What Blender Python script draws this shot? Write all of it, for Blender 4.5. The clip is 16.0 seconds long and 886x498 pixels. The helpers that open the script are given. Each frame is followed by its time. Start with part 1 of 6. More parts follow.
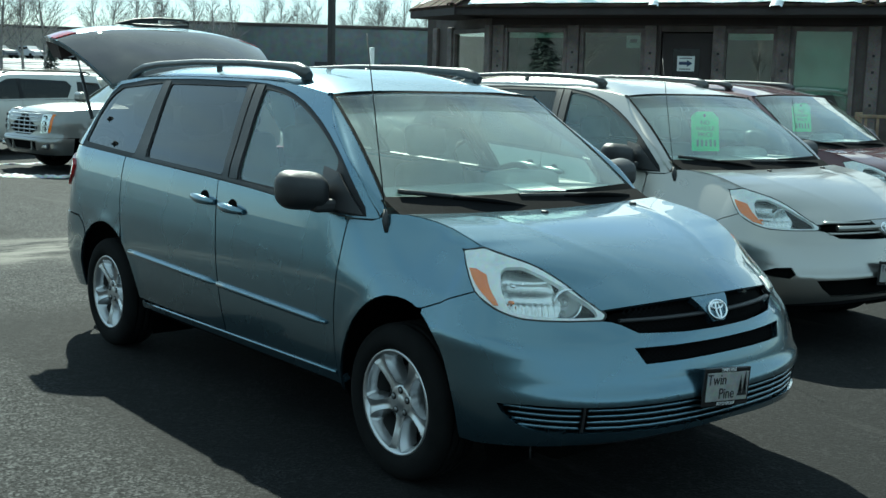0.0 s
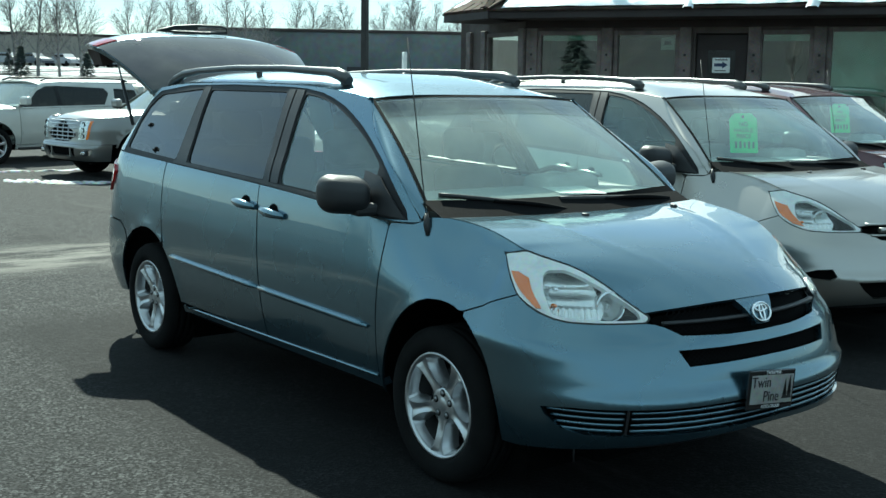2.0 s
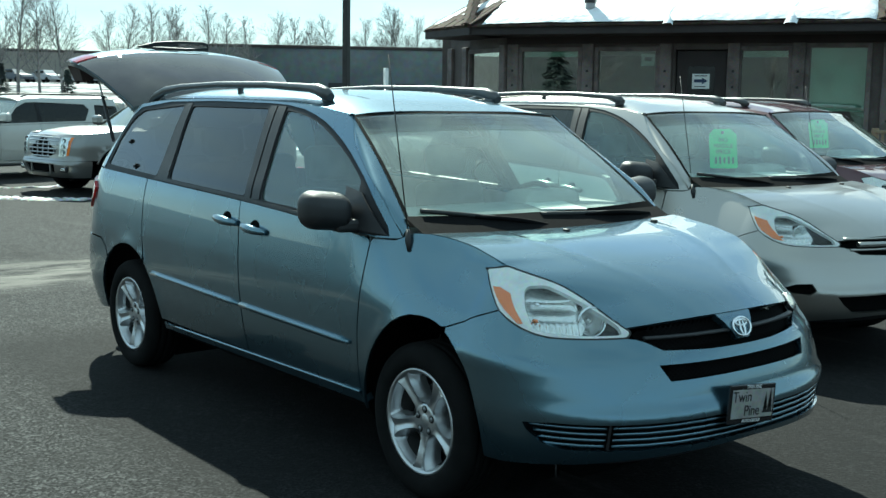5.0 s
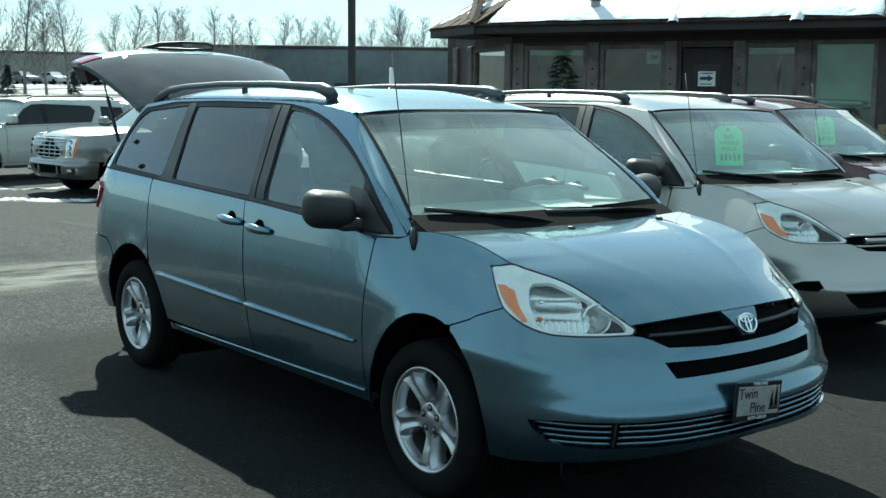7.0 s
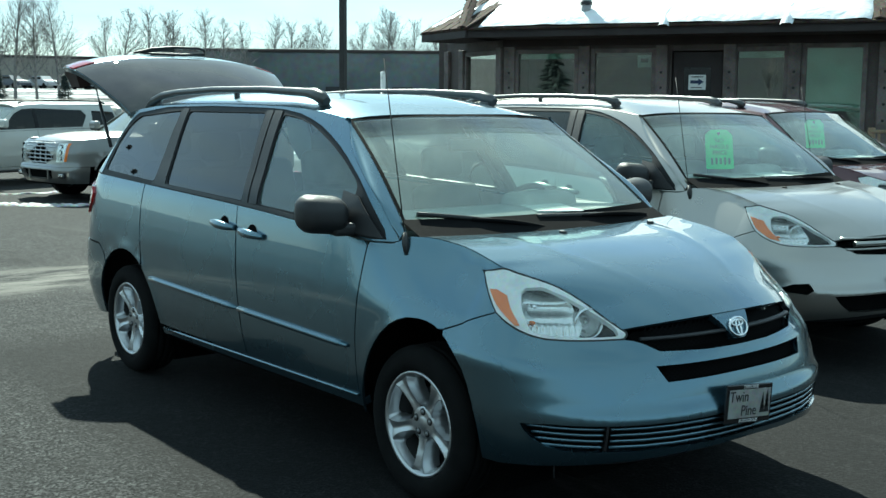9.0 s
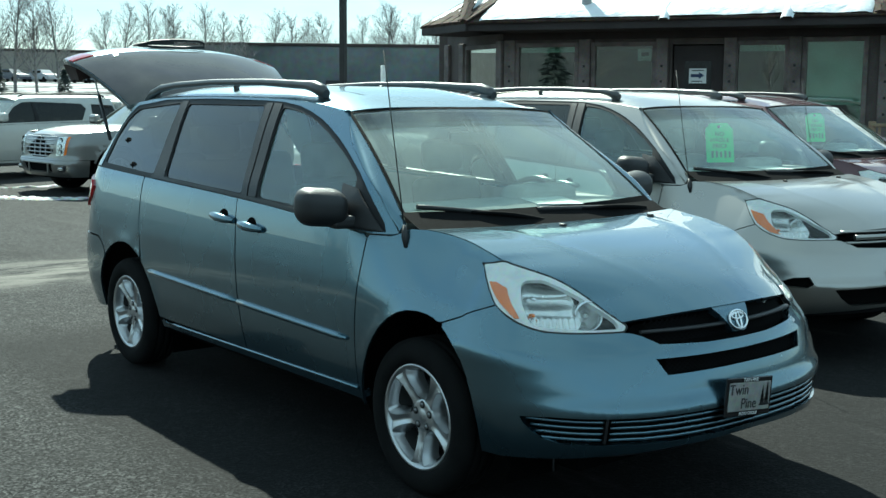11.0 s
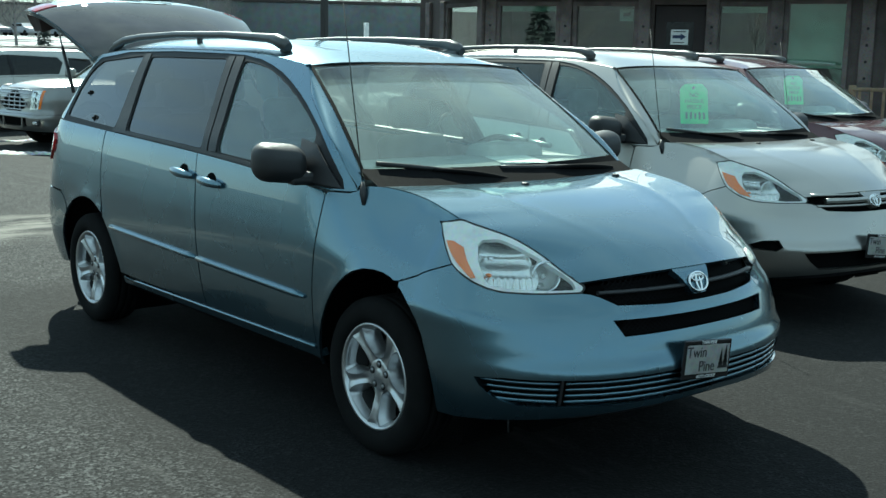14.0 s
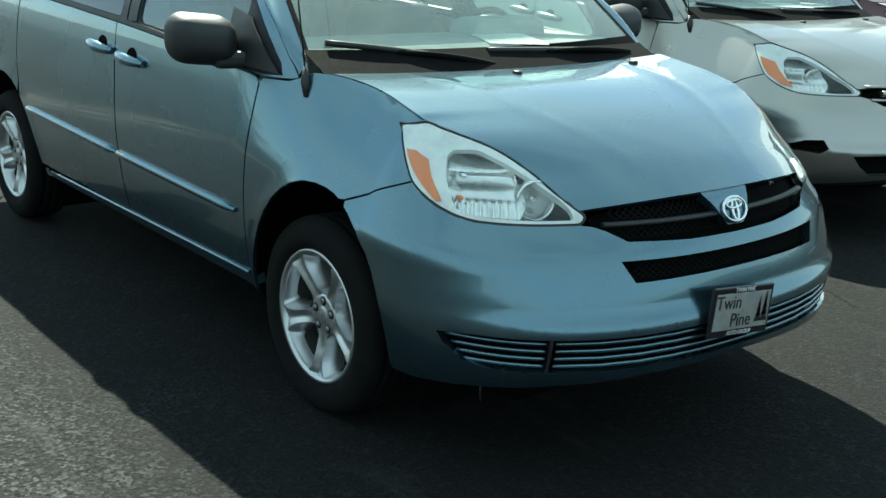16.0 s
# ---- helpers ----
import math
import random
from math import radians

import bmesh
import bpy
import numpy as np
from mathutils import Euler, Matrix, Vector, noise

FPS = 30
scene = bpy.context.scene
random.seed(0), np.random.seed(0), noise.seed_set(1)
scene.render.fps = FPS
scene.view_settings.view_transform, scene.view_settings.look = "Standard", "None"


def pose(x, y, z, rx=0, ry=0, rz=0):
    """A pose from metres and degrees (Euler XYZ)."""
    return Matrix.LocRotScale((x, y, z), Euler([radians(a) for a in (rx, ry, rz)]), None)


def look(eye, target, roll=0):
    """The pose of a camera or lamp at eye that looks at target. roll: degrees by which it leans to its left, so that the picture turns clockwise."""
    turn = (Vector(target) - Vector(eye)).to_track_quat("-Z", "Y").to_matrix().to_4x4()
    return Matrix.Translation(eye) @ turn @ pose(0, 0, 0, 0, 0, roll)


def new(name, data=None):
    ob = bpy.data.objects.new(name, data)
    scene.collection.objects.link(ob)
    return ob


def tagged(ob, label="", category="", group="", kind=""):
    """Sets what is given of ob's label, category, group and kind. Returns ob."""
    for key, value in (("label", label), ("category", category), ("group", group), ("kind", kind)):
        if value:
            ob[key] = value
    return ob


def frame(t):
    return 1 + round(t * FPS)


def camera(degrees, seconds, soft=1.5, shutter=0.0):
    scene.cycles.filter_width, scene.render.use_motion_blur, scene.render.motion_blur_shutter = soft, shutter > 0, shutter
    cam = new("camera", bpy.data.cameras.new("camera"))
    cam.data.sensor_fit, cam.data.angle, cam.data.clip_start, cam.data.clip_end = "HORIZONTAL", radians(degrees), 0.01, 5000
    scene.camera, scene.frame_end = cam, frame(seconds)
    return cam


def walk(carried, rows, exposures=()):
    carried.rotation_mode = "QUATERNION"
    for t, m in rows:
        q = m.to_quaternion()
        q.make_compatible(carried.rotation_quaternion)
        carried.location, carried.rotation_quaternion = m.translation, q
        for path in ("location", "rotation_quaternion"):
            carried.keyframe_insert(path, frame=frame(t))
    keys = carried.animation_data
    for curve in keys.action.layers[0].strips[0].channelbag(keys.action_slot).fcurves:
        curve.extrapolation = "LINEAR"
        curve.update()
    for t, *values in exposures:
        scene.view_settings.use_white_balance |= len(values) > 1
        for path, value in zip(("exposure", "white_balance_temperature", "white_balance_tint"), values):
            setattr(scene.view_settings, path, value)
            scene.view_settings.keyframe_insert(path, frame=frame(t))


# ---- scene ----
cam = camera(43.2, 16.0)
PATH = [
    (0, (3.744, -3.781, 1.727), (2.22, -2.52, 1.431), 1.4),
    (0.5, (3.738, -3.812, 1.727), (2.219, -2.539, 1.453), 1.7),
    (1, (3.737, -3.833, 1.729), (2.183, -2.598, 1.481), 1.5),
    (1.5, (3.733, -3.826, 1.723), (2.172, -2.607, 1.441), 1.4),
    (2, (3.728, -3.82, 1.725), (2.168, -2.604, 1.435), 0.9),
    (2.5, (3.724, -3.815, 1.73), (2.171, -2.587, 1.442), 1.0),
    (3, (3.725, -3.82, 1.724), (2.172, -2.593, 1.436), 1.0),
    (3.5, (3.736, -3.828, 1.725), (2.179, -2.6, 1.464), 0.9),
    (4, (3.736, -3.825, 1.728), (2.191, -2.582, 1.465), 0.9),
    (6.5, (3.73, -3.814, 1.722), (2.183, -2.574, 1.462), 0.7),
    (7, (3.735, -3.808, 1.72), (2.183, -2.574, 1.457), 0.5),
    (7.5, (3.736, -3.812, 1.719), (2.194, -2.568, 1.448), 0.5),
    (8, (3.745, -3.82, 1.724), (2.196, -2.58, 1.475), 0.2),
    (8.5, (3.75, -3.822, 1.721), (2.208, -2.575, 1.464), 0.2),
    (9, (3.75, -3.825, 1.729), (2.207, -2.579, 1.472), 0.4),
    (9.5, (3.753, -3.823, 1.724), (2.21, -2.578, 1.462), 0.2),
    (12, (3.741, -3.817, 1.72), (2.203, -2.568, 1.447), 0.7),
    (12.5, (3.748, -3.815, 1.715), (2.218, -2.559, 1.431), 0.5),
    (13, (3.751, -3.794, 1.714), (2.225, -2.54, 1.4), 0.3),
    (13.5, (3.758, -3.743, 1.713), (2.237, -2.485, 1.394), 1.1),
    (14, (3.758, -3.682, 1.703), (2.242, -2.422, 1.366), 1.2),
    (14.5, (3.654, -3.584, 1.684), (2.192, -2.283, 1.271), 2.1),
    (15, (3.408, -3.427, 1.675), (1.998, -2.069, 1.266), 2.6),
    (15.5, (3.201, -3.169, 1.64), (1.762, -1.862, 1.169), 1.4),
    (16, (3.042, -2.872, 1.658), (1.556, -1.658, 1.093), 2.4),
]
walk(cam, [(t, look(eye, target, roll)) for t, eye, target, roll in PATH], exposures=((0, 1.10, 5980, -10), (14, 1.12, 5980, -10), (15, 1.27, 6150, -10), (16, 1.46, 6350, -10)))

# ---- daylight: a high sun ahead of the camera, pale sky ----
SUN_WAY = Vector((1.03, -0.435, -1.0)).normalized()
sun = new("sun", bpy.data.lights.new("sun", "SUN"))
sun.data.energy, sun.data.angle, sun.data.color = 5.0, radians(0.6), (1.0, 0.95, 0.86)
sun.matrix_world = look((-40, 20, 40), Vector((-40, 20, 40)) + SUN_WAY)
world = bpy.data.worlds.new("sky")
scene.world = world
world.use_nodes = True
wn = world.node_tree
sky = wn.nodes.new("ShaderNodeTexSky")
sky.sky_type, sky.sun_disc = "NISHITA", False
sky.sun_elevation = math.asin(-SUN_WAY.z)
sky.sun_rotation = math.atan2(-SUN_WAY.x, -SUN_WAY.y)
sky.air_density, sky.dust_density, sky.ozone_density, sky.altitude = 1.0, 0.25, 1.0, 1000
wn.nodes["Background"].inputs["Strength"].default_value = 0.092
# thin high cloud over the whole sky
wgeo = wn.nodes.new("ShaderNodeTexCoord")
wmap = wn.nodes.new("ShaderNodeMapping")
wmap.inputs["Scale"].default_value = (1.6, 1.6, 5.0)
wcl = wn.nodes.new("ShaderNodeTexNoise")
wcl.inputs["Scale"].default_value, wcl.inputs["Detail"].default_value = 1.8, 7
wrm = wn.nodes.new("ShaderNodeMapRange")
wrm.inputs["From Min"].default_value, wrm.inputs["From Max"].default_value = 0.12, 0.58
wrm.inputs["To Max"].default_value = 0.8
wmx = wn.nodes.new("ShaderNodeMix")
wmx.data_type = "RGBA"
wmx.inputs["B"].default_value = (3.5, 4.3, 4.65, 1)
wn.links.new(wgeo.outputs["Generated"], wmap.inputs["Vector"])
wn.links.new(wmap.outputs["Vector"], wcl.inputs["Vector"])
wn.links.new(wcl.outputs["Fac"], wrm.inputs["Value"])
wn.links.new(wrm.outputs["Result"], wmx.inputs["Factor"])
wn.links.new(sky.outputs["Color"], wmx.inputs["A"])
wn.links.new(wmx.outputs["Result"], wn.nodes["Background"].inputs["Color"])


# ---- materials ----
def node_mat(name):
    m = bpy.data.materials.new(name)
    m.use_nodes = True
    return m, m.node_tree, m.node_tree.nodes["Principled BSDF"]


def mat(name, colour, rough=0.6, metal=0.0, coat=0.0, vary=0.12, scale=6.0, bump=0.0, bscale=60.0, spec=0.5, second=None, smin=0.45, smax=0.65):
    """A surface with two scales of noise in colour and roughness, and fine relief."""
    m, nt, b = node_mat(name)
    n, l = nt.nodes, nt.links
    tc = n.new("ShaderNodeTexCoord")
    big, fine = n.new("ShaderNodeTexNoise"), n.new("ShaderNodeTexNoise")
    big.inputs["Scale"].default_value, big.inputs["Detail"].default_value = scale, 5
    fine.inputs["Scale"].default_value, fine.inputs["Detail"].default_value = bscale, 4
    l.new(tc.outputs["Object"], big.inputs["Vector"])
    l.new(tc.outputs["Object"], fine.inputs["Vector"])
    mix = n.new("ShaderNodeMix")
    mix.data_type = "RGBA"
    c = Vector(colour)
    other = Vector(second) if second else c * (1 - vary)
    mix.inputs["A"].default_value = (*(c * (1 + (0 if second else vary))), 1)
    mix.inputs["B"].default_value = (*other, 1)
    rm = n.new("ShaderNodeMapRange")
    rm.inputs["From Min"].default_value, rm.inputs["From Max"].default_value = smin, smax
    l.new(big.outputs["Fac"], rm.inputs["Value"])
    l.new(rm.outputs["Result"], mix.inputs["Factor"])
    mul = n.new("ShaderNodeMix")
    mul.data_type, mul.blend_type = "RGBA", "MULTIPLY"
    mul.inputs["Factor"].default_value = min(1.0, vary * 3)
    l.new(mix.outputs["Result"], mul.inputs["A"])
    l.new(fine.outputs["Color"], mul.inputs["B"])
    gain = n.new("ShaderNodeMix")
    gain.data_type, gain.blend_type = "RGBA", "MULTIPLY"
    gain.inputs["Factor"].default_value = 1.0
    k = 1 / (1 - min(1.0, vary * 3) * 0.5)
    gain.inputs["B"].default_value = (k, k, k, 1)
    l.new(mul.outputs["Result"], gain.inputs["A"])
    l.new(gain.outputs["Result"], b.inputs["Base Color"])
    rr = n.new("ShaderNodeMapRange")
    rr.inputs["To Min"].default_value, rr.inputs["To Max"].default_value = max(0.02, rough * 0.85), min(1.0, rough * 1.15)
    l.new(fine.outputs["Fac"], rr.inputs["Value"])
    l.new(rr.outputs["Result"], b.inputs["Roughness"])
    b.inputs["Metallic"].default_value = metal
    b.inputs["Coat Weight"].default_value = coat
    b.inputs["Coat Roughness"].default_value = 0.04
    b.inputs["Specular IOR Level"].default_value = spec
    if bump:
        bp = n.new("ShaderNodeBump")
        bp.inputs["Strength"].default_value, bp.inputs["Distance"].default_value = 1.0, bump
        l.new(fine.outputs["Fac"], bp.inputs["Height"])
        l.new(bp.outputs["Normal"], b.inputs["Normal"])
    return m


def car_paint(name, colour, flake=0.4, rough=0.42, dirt=0.25, coat=1.0, coat_rough=0.05, coat_ior=1.5):
    """Metallic paint under clear coat, with road film that thickens in blotches."""
    m, nt, b = node_mat(name)
    n, l = nt.nodes, nt.links
    tc = n.new("ShaderNodeTexCoord")
    film = n.new("ShaderNodeTexNoise")
    film.inputs["Scale"].default_value, film.inputs["Detail"].default_value = 2.2, 8
    l.new(tc.outputs["Object"], film.inputs["Vector"])
    mix = n.new("ShaderNodeMix")
    mix.data_type = "RGBA"
    mix.inputs["A"].default_value = (*colour, 1)
    mix.inputs["B"].default_value = (0.30, 0.29, 0.27, 1)
    rm = n.new("ShaderNodeMapRange")
    rm.inputs["From Min"].default_value, rm.inputs["From Max"].default_value, rm.inputs["To Max"].default_value = 0.5, 0.9, dirt
    l.new(film.outputs["Fac"], rm.inputs["Value"])
    l.new(rm.outputs["Result"], mix.inputs["Factor"])
    l.new(mix.outputs["Result"], b.inputs["Base Color"])
    rr = n.new("ShaderNodeMapRange")
    rr.inputs["To Min"].default_value, rr.inputs["To Max"].default_value = rough - 0.06, rough + 0.08
    l.new(film.outputs["Fac"], rr.inputs["Value"])
    l.new(rr.outputs["Result"], b.inputs["Roughness"])
    b.inputs["Metallic"].default_value = flake
    b.inputs["Coat Weight"].default_value, b.inputs["Coat Roughness"].default_value = coat, coat_rough
    b.inputs["Coat IOR"].default_value = coat_ior
    return m


def pane_mat(name, tint, gloss=1.0, rough=0.01, f0=0.05, haze=0.0, veil=(0.68, 0.82, 0.75)):
    """A thin pane: tinted see-through glass with Fresnel gloss, and a diffuse veil for dust and painted-in sky
    reflection.
    """
    m, nt, b = node_mat(name)
    n, l = nt.nodes, nt.links
    n.remove(b)
    tr, gl, df = n.new("ShaderNodeBsdfTransparent"), n.new("ShaderNodeBsdfGlossy"), n.new("ShaderNodeBsdfDiffuse")
    tr.inputs["Color"].default_value = (*tint, 1)
    gl.inputs["Roughness"].default_value = rough
    gl.inputs["Color"].default_value = (gloss, gloss, gloss, 1)
    df.inputs["Color"].default_value = (*veil, 1)
    lw, pw, fr = n.new("ShaderNodeLayerWeight"), n.new("ShaderNodeMath"), n.new("ShaderNodeMapRange")
    lw.inputs["Blend"].default_value = 0.5
    pw.operation, pw.inputs[1].default_value = "POWER", 4.0
    fr.inputs["To Min"].default_value, fr.inputs["To Max"].default_value = f0, 1.0
    l.new(lw.outputs["Facing"], pw.inputs[0])
    l.new(pw.outputs[0], fr.inputs["Value"])
    a, c = n.new("ShaderNodeMixShader"), n.new("ShaderNodeMixShader")
    tex, rm, tc = n.new("ShaderNodeTexNoise"), n.new("ShaderNodeMapRange"), n.new("ShaderNodeTexCoord")
    tex.inputs["Scale"].default_value, tex.inputs["Detail"].default_value = 5, 6
    rm.inputs["To Min"].default_value, rm.inputs["To Max"].default_value = haze * 0.6, haze * 1.4
    l.new(tc.outputs["Object"], tex.inputs["Vector"])
    l.new(tex.outputs["Fac"], rm.inputs["Value"])
    l.new(rm.outputs["Result"], c.inputs["Fac"])
    l.new(tr.outputs[0], c.inputs[1])
    l.new(df.outputs[0], c.inputs[2])
    l.new(fr.outputs[0], a.inputs["Fac"])
    l.new(c.outputs[0], a.inputs[1])
    l.new(gl.outputs[0], a.inputs[2])
    l.new(a.outputs[0], n["Material Output"].inputs["Surface"])
    return m


M = {
    "blue": car_paint("blue metallic paint", (0.112, 0.196, 0.246), flake=0.93, rough=0.26, dirt=0.04, coat_rough=0.012, coat_ior=1.5),
    "silver": car_paint("silver metallic paint", (0.395, 0.385, 0.36), flake=0.95, dirt=0.12, rough=0.29, coat=0.6, coat_rough=0.08),
    "maroon": car_paint("maroon metallic paint", (0.075, 0.02, 0.028), dirt=0.15),
    "pearl": car_paint("white pearl paint", (0.50, 0.51, 0.48), flake=0.1, dirt=0.3),
    "champagne": car_paint("champagne silver paint", (0.24, 0.238, 0.225), flake=0.8, dirt=0.3, rough=0.34),
    "black_plastic": mat("black textured plastic", (0.016, 0.016, 0.0175), 0.5, bump=0.0006, bscale=500),
    "rail": mat("satin grey rail", (0.085, 0.087, 0.088), 0.34, metal=0.45, vary=0.1, scale=10),
    "black_gloss": mat("gloss black trim", (0.012, 0.012, 0.013), 0.18),
    "pillar": mat("black pillar film", (0.014, 0.0145, 0.016), 0.5, spec=0.2),
    # near-black: underbody plastic, also the painted shade in gaps, intakes and handle cups
    "liner": mat("near-black liner and gap shade", (0.003, 0.003, 0.003), 0.95, spec=0.05),
    "rubber": mat("tyre rubber", (0.007, 0.007, 0.007), 0.95, spec=0.12, vary=0.2, scale=9, bump=0.0008, bscale=160),
    "alloy": mat("silver painted alloy", (0.54, 0.55, 0.56), 0.33, metal=0.88, vary=0.03, scale=14),
    "chrome": mat("chrome", (0.85, 0.87, 0.88), 0.06, metal=1.0, vary=0.03),
    "barrel": mat("dark wheel barrel", (0.014, 0.014, 0.014), 0.6, metal=0.2),
    "steel": mat("dull steel", (0.3, 0.3, 0.3), 0.45, metal=0.8),
    "amber": mat("amber lens", (0.74, 0.17, 0.012), 0.12, coat=1.0, vary=0.08, bscale=200, bump=0.0006),
    "red_lens": mat("red lens", (0.40, 0.015, 0.015), 0.1, coat=1.0, bscale=200, bump=0.0006),
    "lens": pane_mat("clear lamp lens", (0.96, 0.98, 0.98), haze=0.015),
    "reflector": mat("bright lamp reflector", (0.82, 0.83, 0.81), 0.22, metal=0.25, vary=0.06, scale=30),
    "lamp_mirror": mat("vacuum-plated lamp reflector", (0.80, 0.82, 0.80), 0.26, metal=0.85, vary=0.05, scale=20),
    "lamp_white": mat("white lamp bezel", (0.72, 0.74, 0.72), 0.25, coat=0.6),
    # pale veil: some dust, and the sky's reflection put into its colour
    "screen_veiled": pane_mat("veiled windscreen glass", (0.84, 0.97, 0.90), haze=0.205, f0=0.12, veil=(0.82, 0.93, 0.78)),
    "tint_band": pane_mat("shaded band of the windscreen", (0.78, 0.77, 0.75), haze=0.0, f0=0.0),
    "cowl": mat("black cowl plastic", (0.006, 0.006, 0.0065), 0.85, spec=0.06),
    "dark_glass": pane_mat("black tinted glass", (0.03, 0.03, 0.03), haze=0.01, f0=0.03),
    "screen": pane_mat("windscreen glass", (0.80, 0.93, 0.87), haze=0.19, f0=0.11, veil=(0.70, 0.86, 0.78)),
    # the green veil paints in sky reflected by the side windows
    "side_glass": pane_mat("green tinted side glass", (0.70, 0.86, 0.81), haze=0.10, f0=0.075, veil=(0.48, 0.70, 0.64)),
    "privacy": pane_mat("dark privacy glass", (0.10, 0.104, 0.10), haze=0.02, f0=0.045, veil=(0.6, 0.66, 0.6)),
    "half_tint": pane_mat("lightly tinted glass", (0.12, 0.135, 0.125), haze=0.02, f0=0.06),
    "gate_glass": pane_mat("dusty dark tailgate glass", (0.012, 0.012, 0.012), haze=0.11, f0=0.045, veil=(0.70, 0.64, 0.62)),
    "gate_lining": mat("dark brown gate lining", (0.045, 0.03, 0.026), 0.85),
    "seat": mat("taupe seat cloth", (0.075, 0.076, 0.07), 0.9, vary=0.2, bscale=300, bump=0.0015),
    "dash": mat("grey dashboard plastic", (0.33, 0.335, 0.32), 0.7, bump=0.0004, bscale=400),
    "trim_light": mat("pale grey cabin trim", (0.5, 0.51, 0.49), 0.8),
    "paper": mat("white paper", (0.78, 0.80, 0.78), 0.8, vary=0.04),
    "plate": mat("silver plate face", (0.34, 0.34, 0.325), 0.4, metal=0.3, vary=0.15, scale=12),
    "ink": mat("black ink", (0.012, 0.012, 0.012), 0.5),
    "white_ink": mat("white lettering", (0.75, 0.75, 0.75), 0.5, vary=0.04),
    "tag_green": mat("fluorescent green card", (0.03, 0.78, 0.16), 0.6, vary=0.08, scale=10),
    "far_paint": mat("faded car paint", (0.25, 0.27, 0.3), 0.4, coat=0.5),
    "far_paint_red": mat("faded red car paint", (0.2, 0.05, 0.05), 0.4, coat=0.5),
    "far_paint_dark": mat("dark blue car paint", (0.03, 0.04, 0.06), 0.4, coat=0.5),
    "tag_ink": mat("dark green marker", (0.01, 0.16, 0.05), 0.6),
}


# ---- mesh tools ----
def mesh_of(bm, name="mesh", smooth=False):
    me = bpy.data.meshes.new(name)
    bm.to_mesh(me)
    bm.free()
    if smooth:
        me.polygons.foreach_set("use_smooth", [True] * len(me.polygons))
    return me


def part(name, shape, material, parent, label=""):
    """Links a bmesh or a mesh as one mesh object under a thing or a part."""
    me = mesh_of(shape) if isinstance(shape, bmesh.types.BMesh) else shape
    if not me.materials:
        me.materials.append(material)
    ob = new(name, me)
    ob.parent = parent
    if label:
        ob["label"] = label
    return ob


def thing(name, label, category, m=None, group="", kind="", mesh=None):
    ob = new(name, mesh)
    if m is not None:
        ob.matrix_world = m
    return tagged(ob, label, category, group, kind)


def curve(xs, ys):
    """A smooth monotone line through the given stations, as a function of arrays."""
    x, y = np.array(xs, float), np.array(ys, float)
    if x[0] > x[-1]:
        x, y = x[::-1], y[::-1]
    h, dl = np.diff(x), np.diff(y) / np.diff(x)
    d = np.zeros(len(x))
    d[0], d[-1] = dl[0], dl[-1]
    for i in range(1, len(x) - 1):
        if dl[i - 1] * dl[i] > 0:
            d[i] = 2 * dl[i - 1] * dl[i] / (dl[i - 1] + dl[i])

    def at(t):
        t = np.clip(np.asarray(t, float), x[0], x[-1])
        i = np.clip(np.searchsorted(x, t, side="right") - 1, 0, len(x) - 2)
        u = (t - x[i]) / h[i]
        return (y[i] * (1 + 2 * u) * (1 - u) ** 2 + d[i] * h[i] * u * (1 - u) ** 2
                + y[i + 1] * u * u * (3 - 2 * u) + d[i + 1] * h[i] * u * u * (u - 1))
    return at


def inside(poly, p):
    """Which of the points p lie in the polygon."""
    hit = np.zeros(len(p), bool)
    q = np.roll(poly, -1, axis=0)
    for (x1, y1), (x2, y2) in zip(poly, q):
        if y1 != y2:
            c = (y1 > p[:, 1]) != (y2 > p[:, 1])
            hit ^= c & (p[:, 0] < (x2 - x1) * (p[:, 1] - y1) / (y2 - y1) + x1)
    return hit


def resample(poly, step):
    out = []
    for p, q in zip(poly, np.roll(poly, -1, axis=0)):
        k = max(1, int(np.ceil(np.linalg.norm(q - p) / step)))
        out += [p + (q - p) * i / k for i in range(k)]
    return np.array(out)


def shrink(poly, d):
    """The polygon moved inward by d."""
    p = np.array(poly, float)
    area = 0.5 * np.sum(p[:, 0] * np.roll(p[:, 1], -1) - np.roll(p[:, 0], -1) * p[:, 1])
    e = np.roll(p, -1, axis=0) - p
    e /= np.maximum(np.linalg.norm(e, axis=1), 1e-9)[:, None]
    nrm = np.stack([-e[:, 1], e[:, 0]], 1) * np.sign(area)
    b = nrm + np.roll(nrm, 1, axis=0)
    k = 2 / np.maximum(np.sum(b * b, axis=1), 0.5)
    return p + d * b * k[:, None]


def round_poly(poly, r, k=4):
    """The polygon with its corners rounded."""
    p = np.array(poly, float)
    out = []
    for a, b, c in zip(np.roll(p, 1, axis=0), p, np.roll(p, -1, axis=0)):
        u, v = a - b, c - b
        lu, lv = np.linalg.norm(u), np.linalg.norm(v)
        s = min(r, lu * 0.45, lv * 0.45)
        s0, s1 = b + u / lu * s, b + v / lv * s
        out += [(1 - t) ** 2 * s0 + 2 * t * (1 - t) * b + t * t * s1 for t in np.linspace(0, 1, k + 1)]
    return np.array(out)


from mathutils.geometry import delaunay_2d_cdt


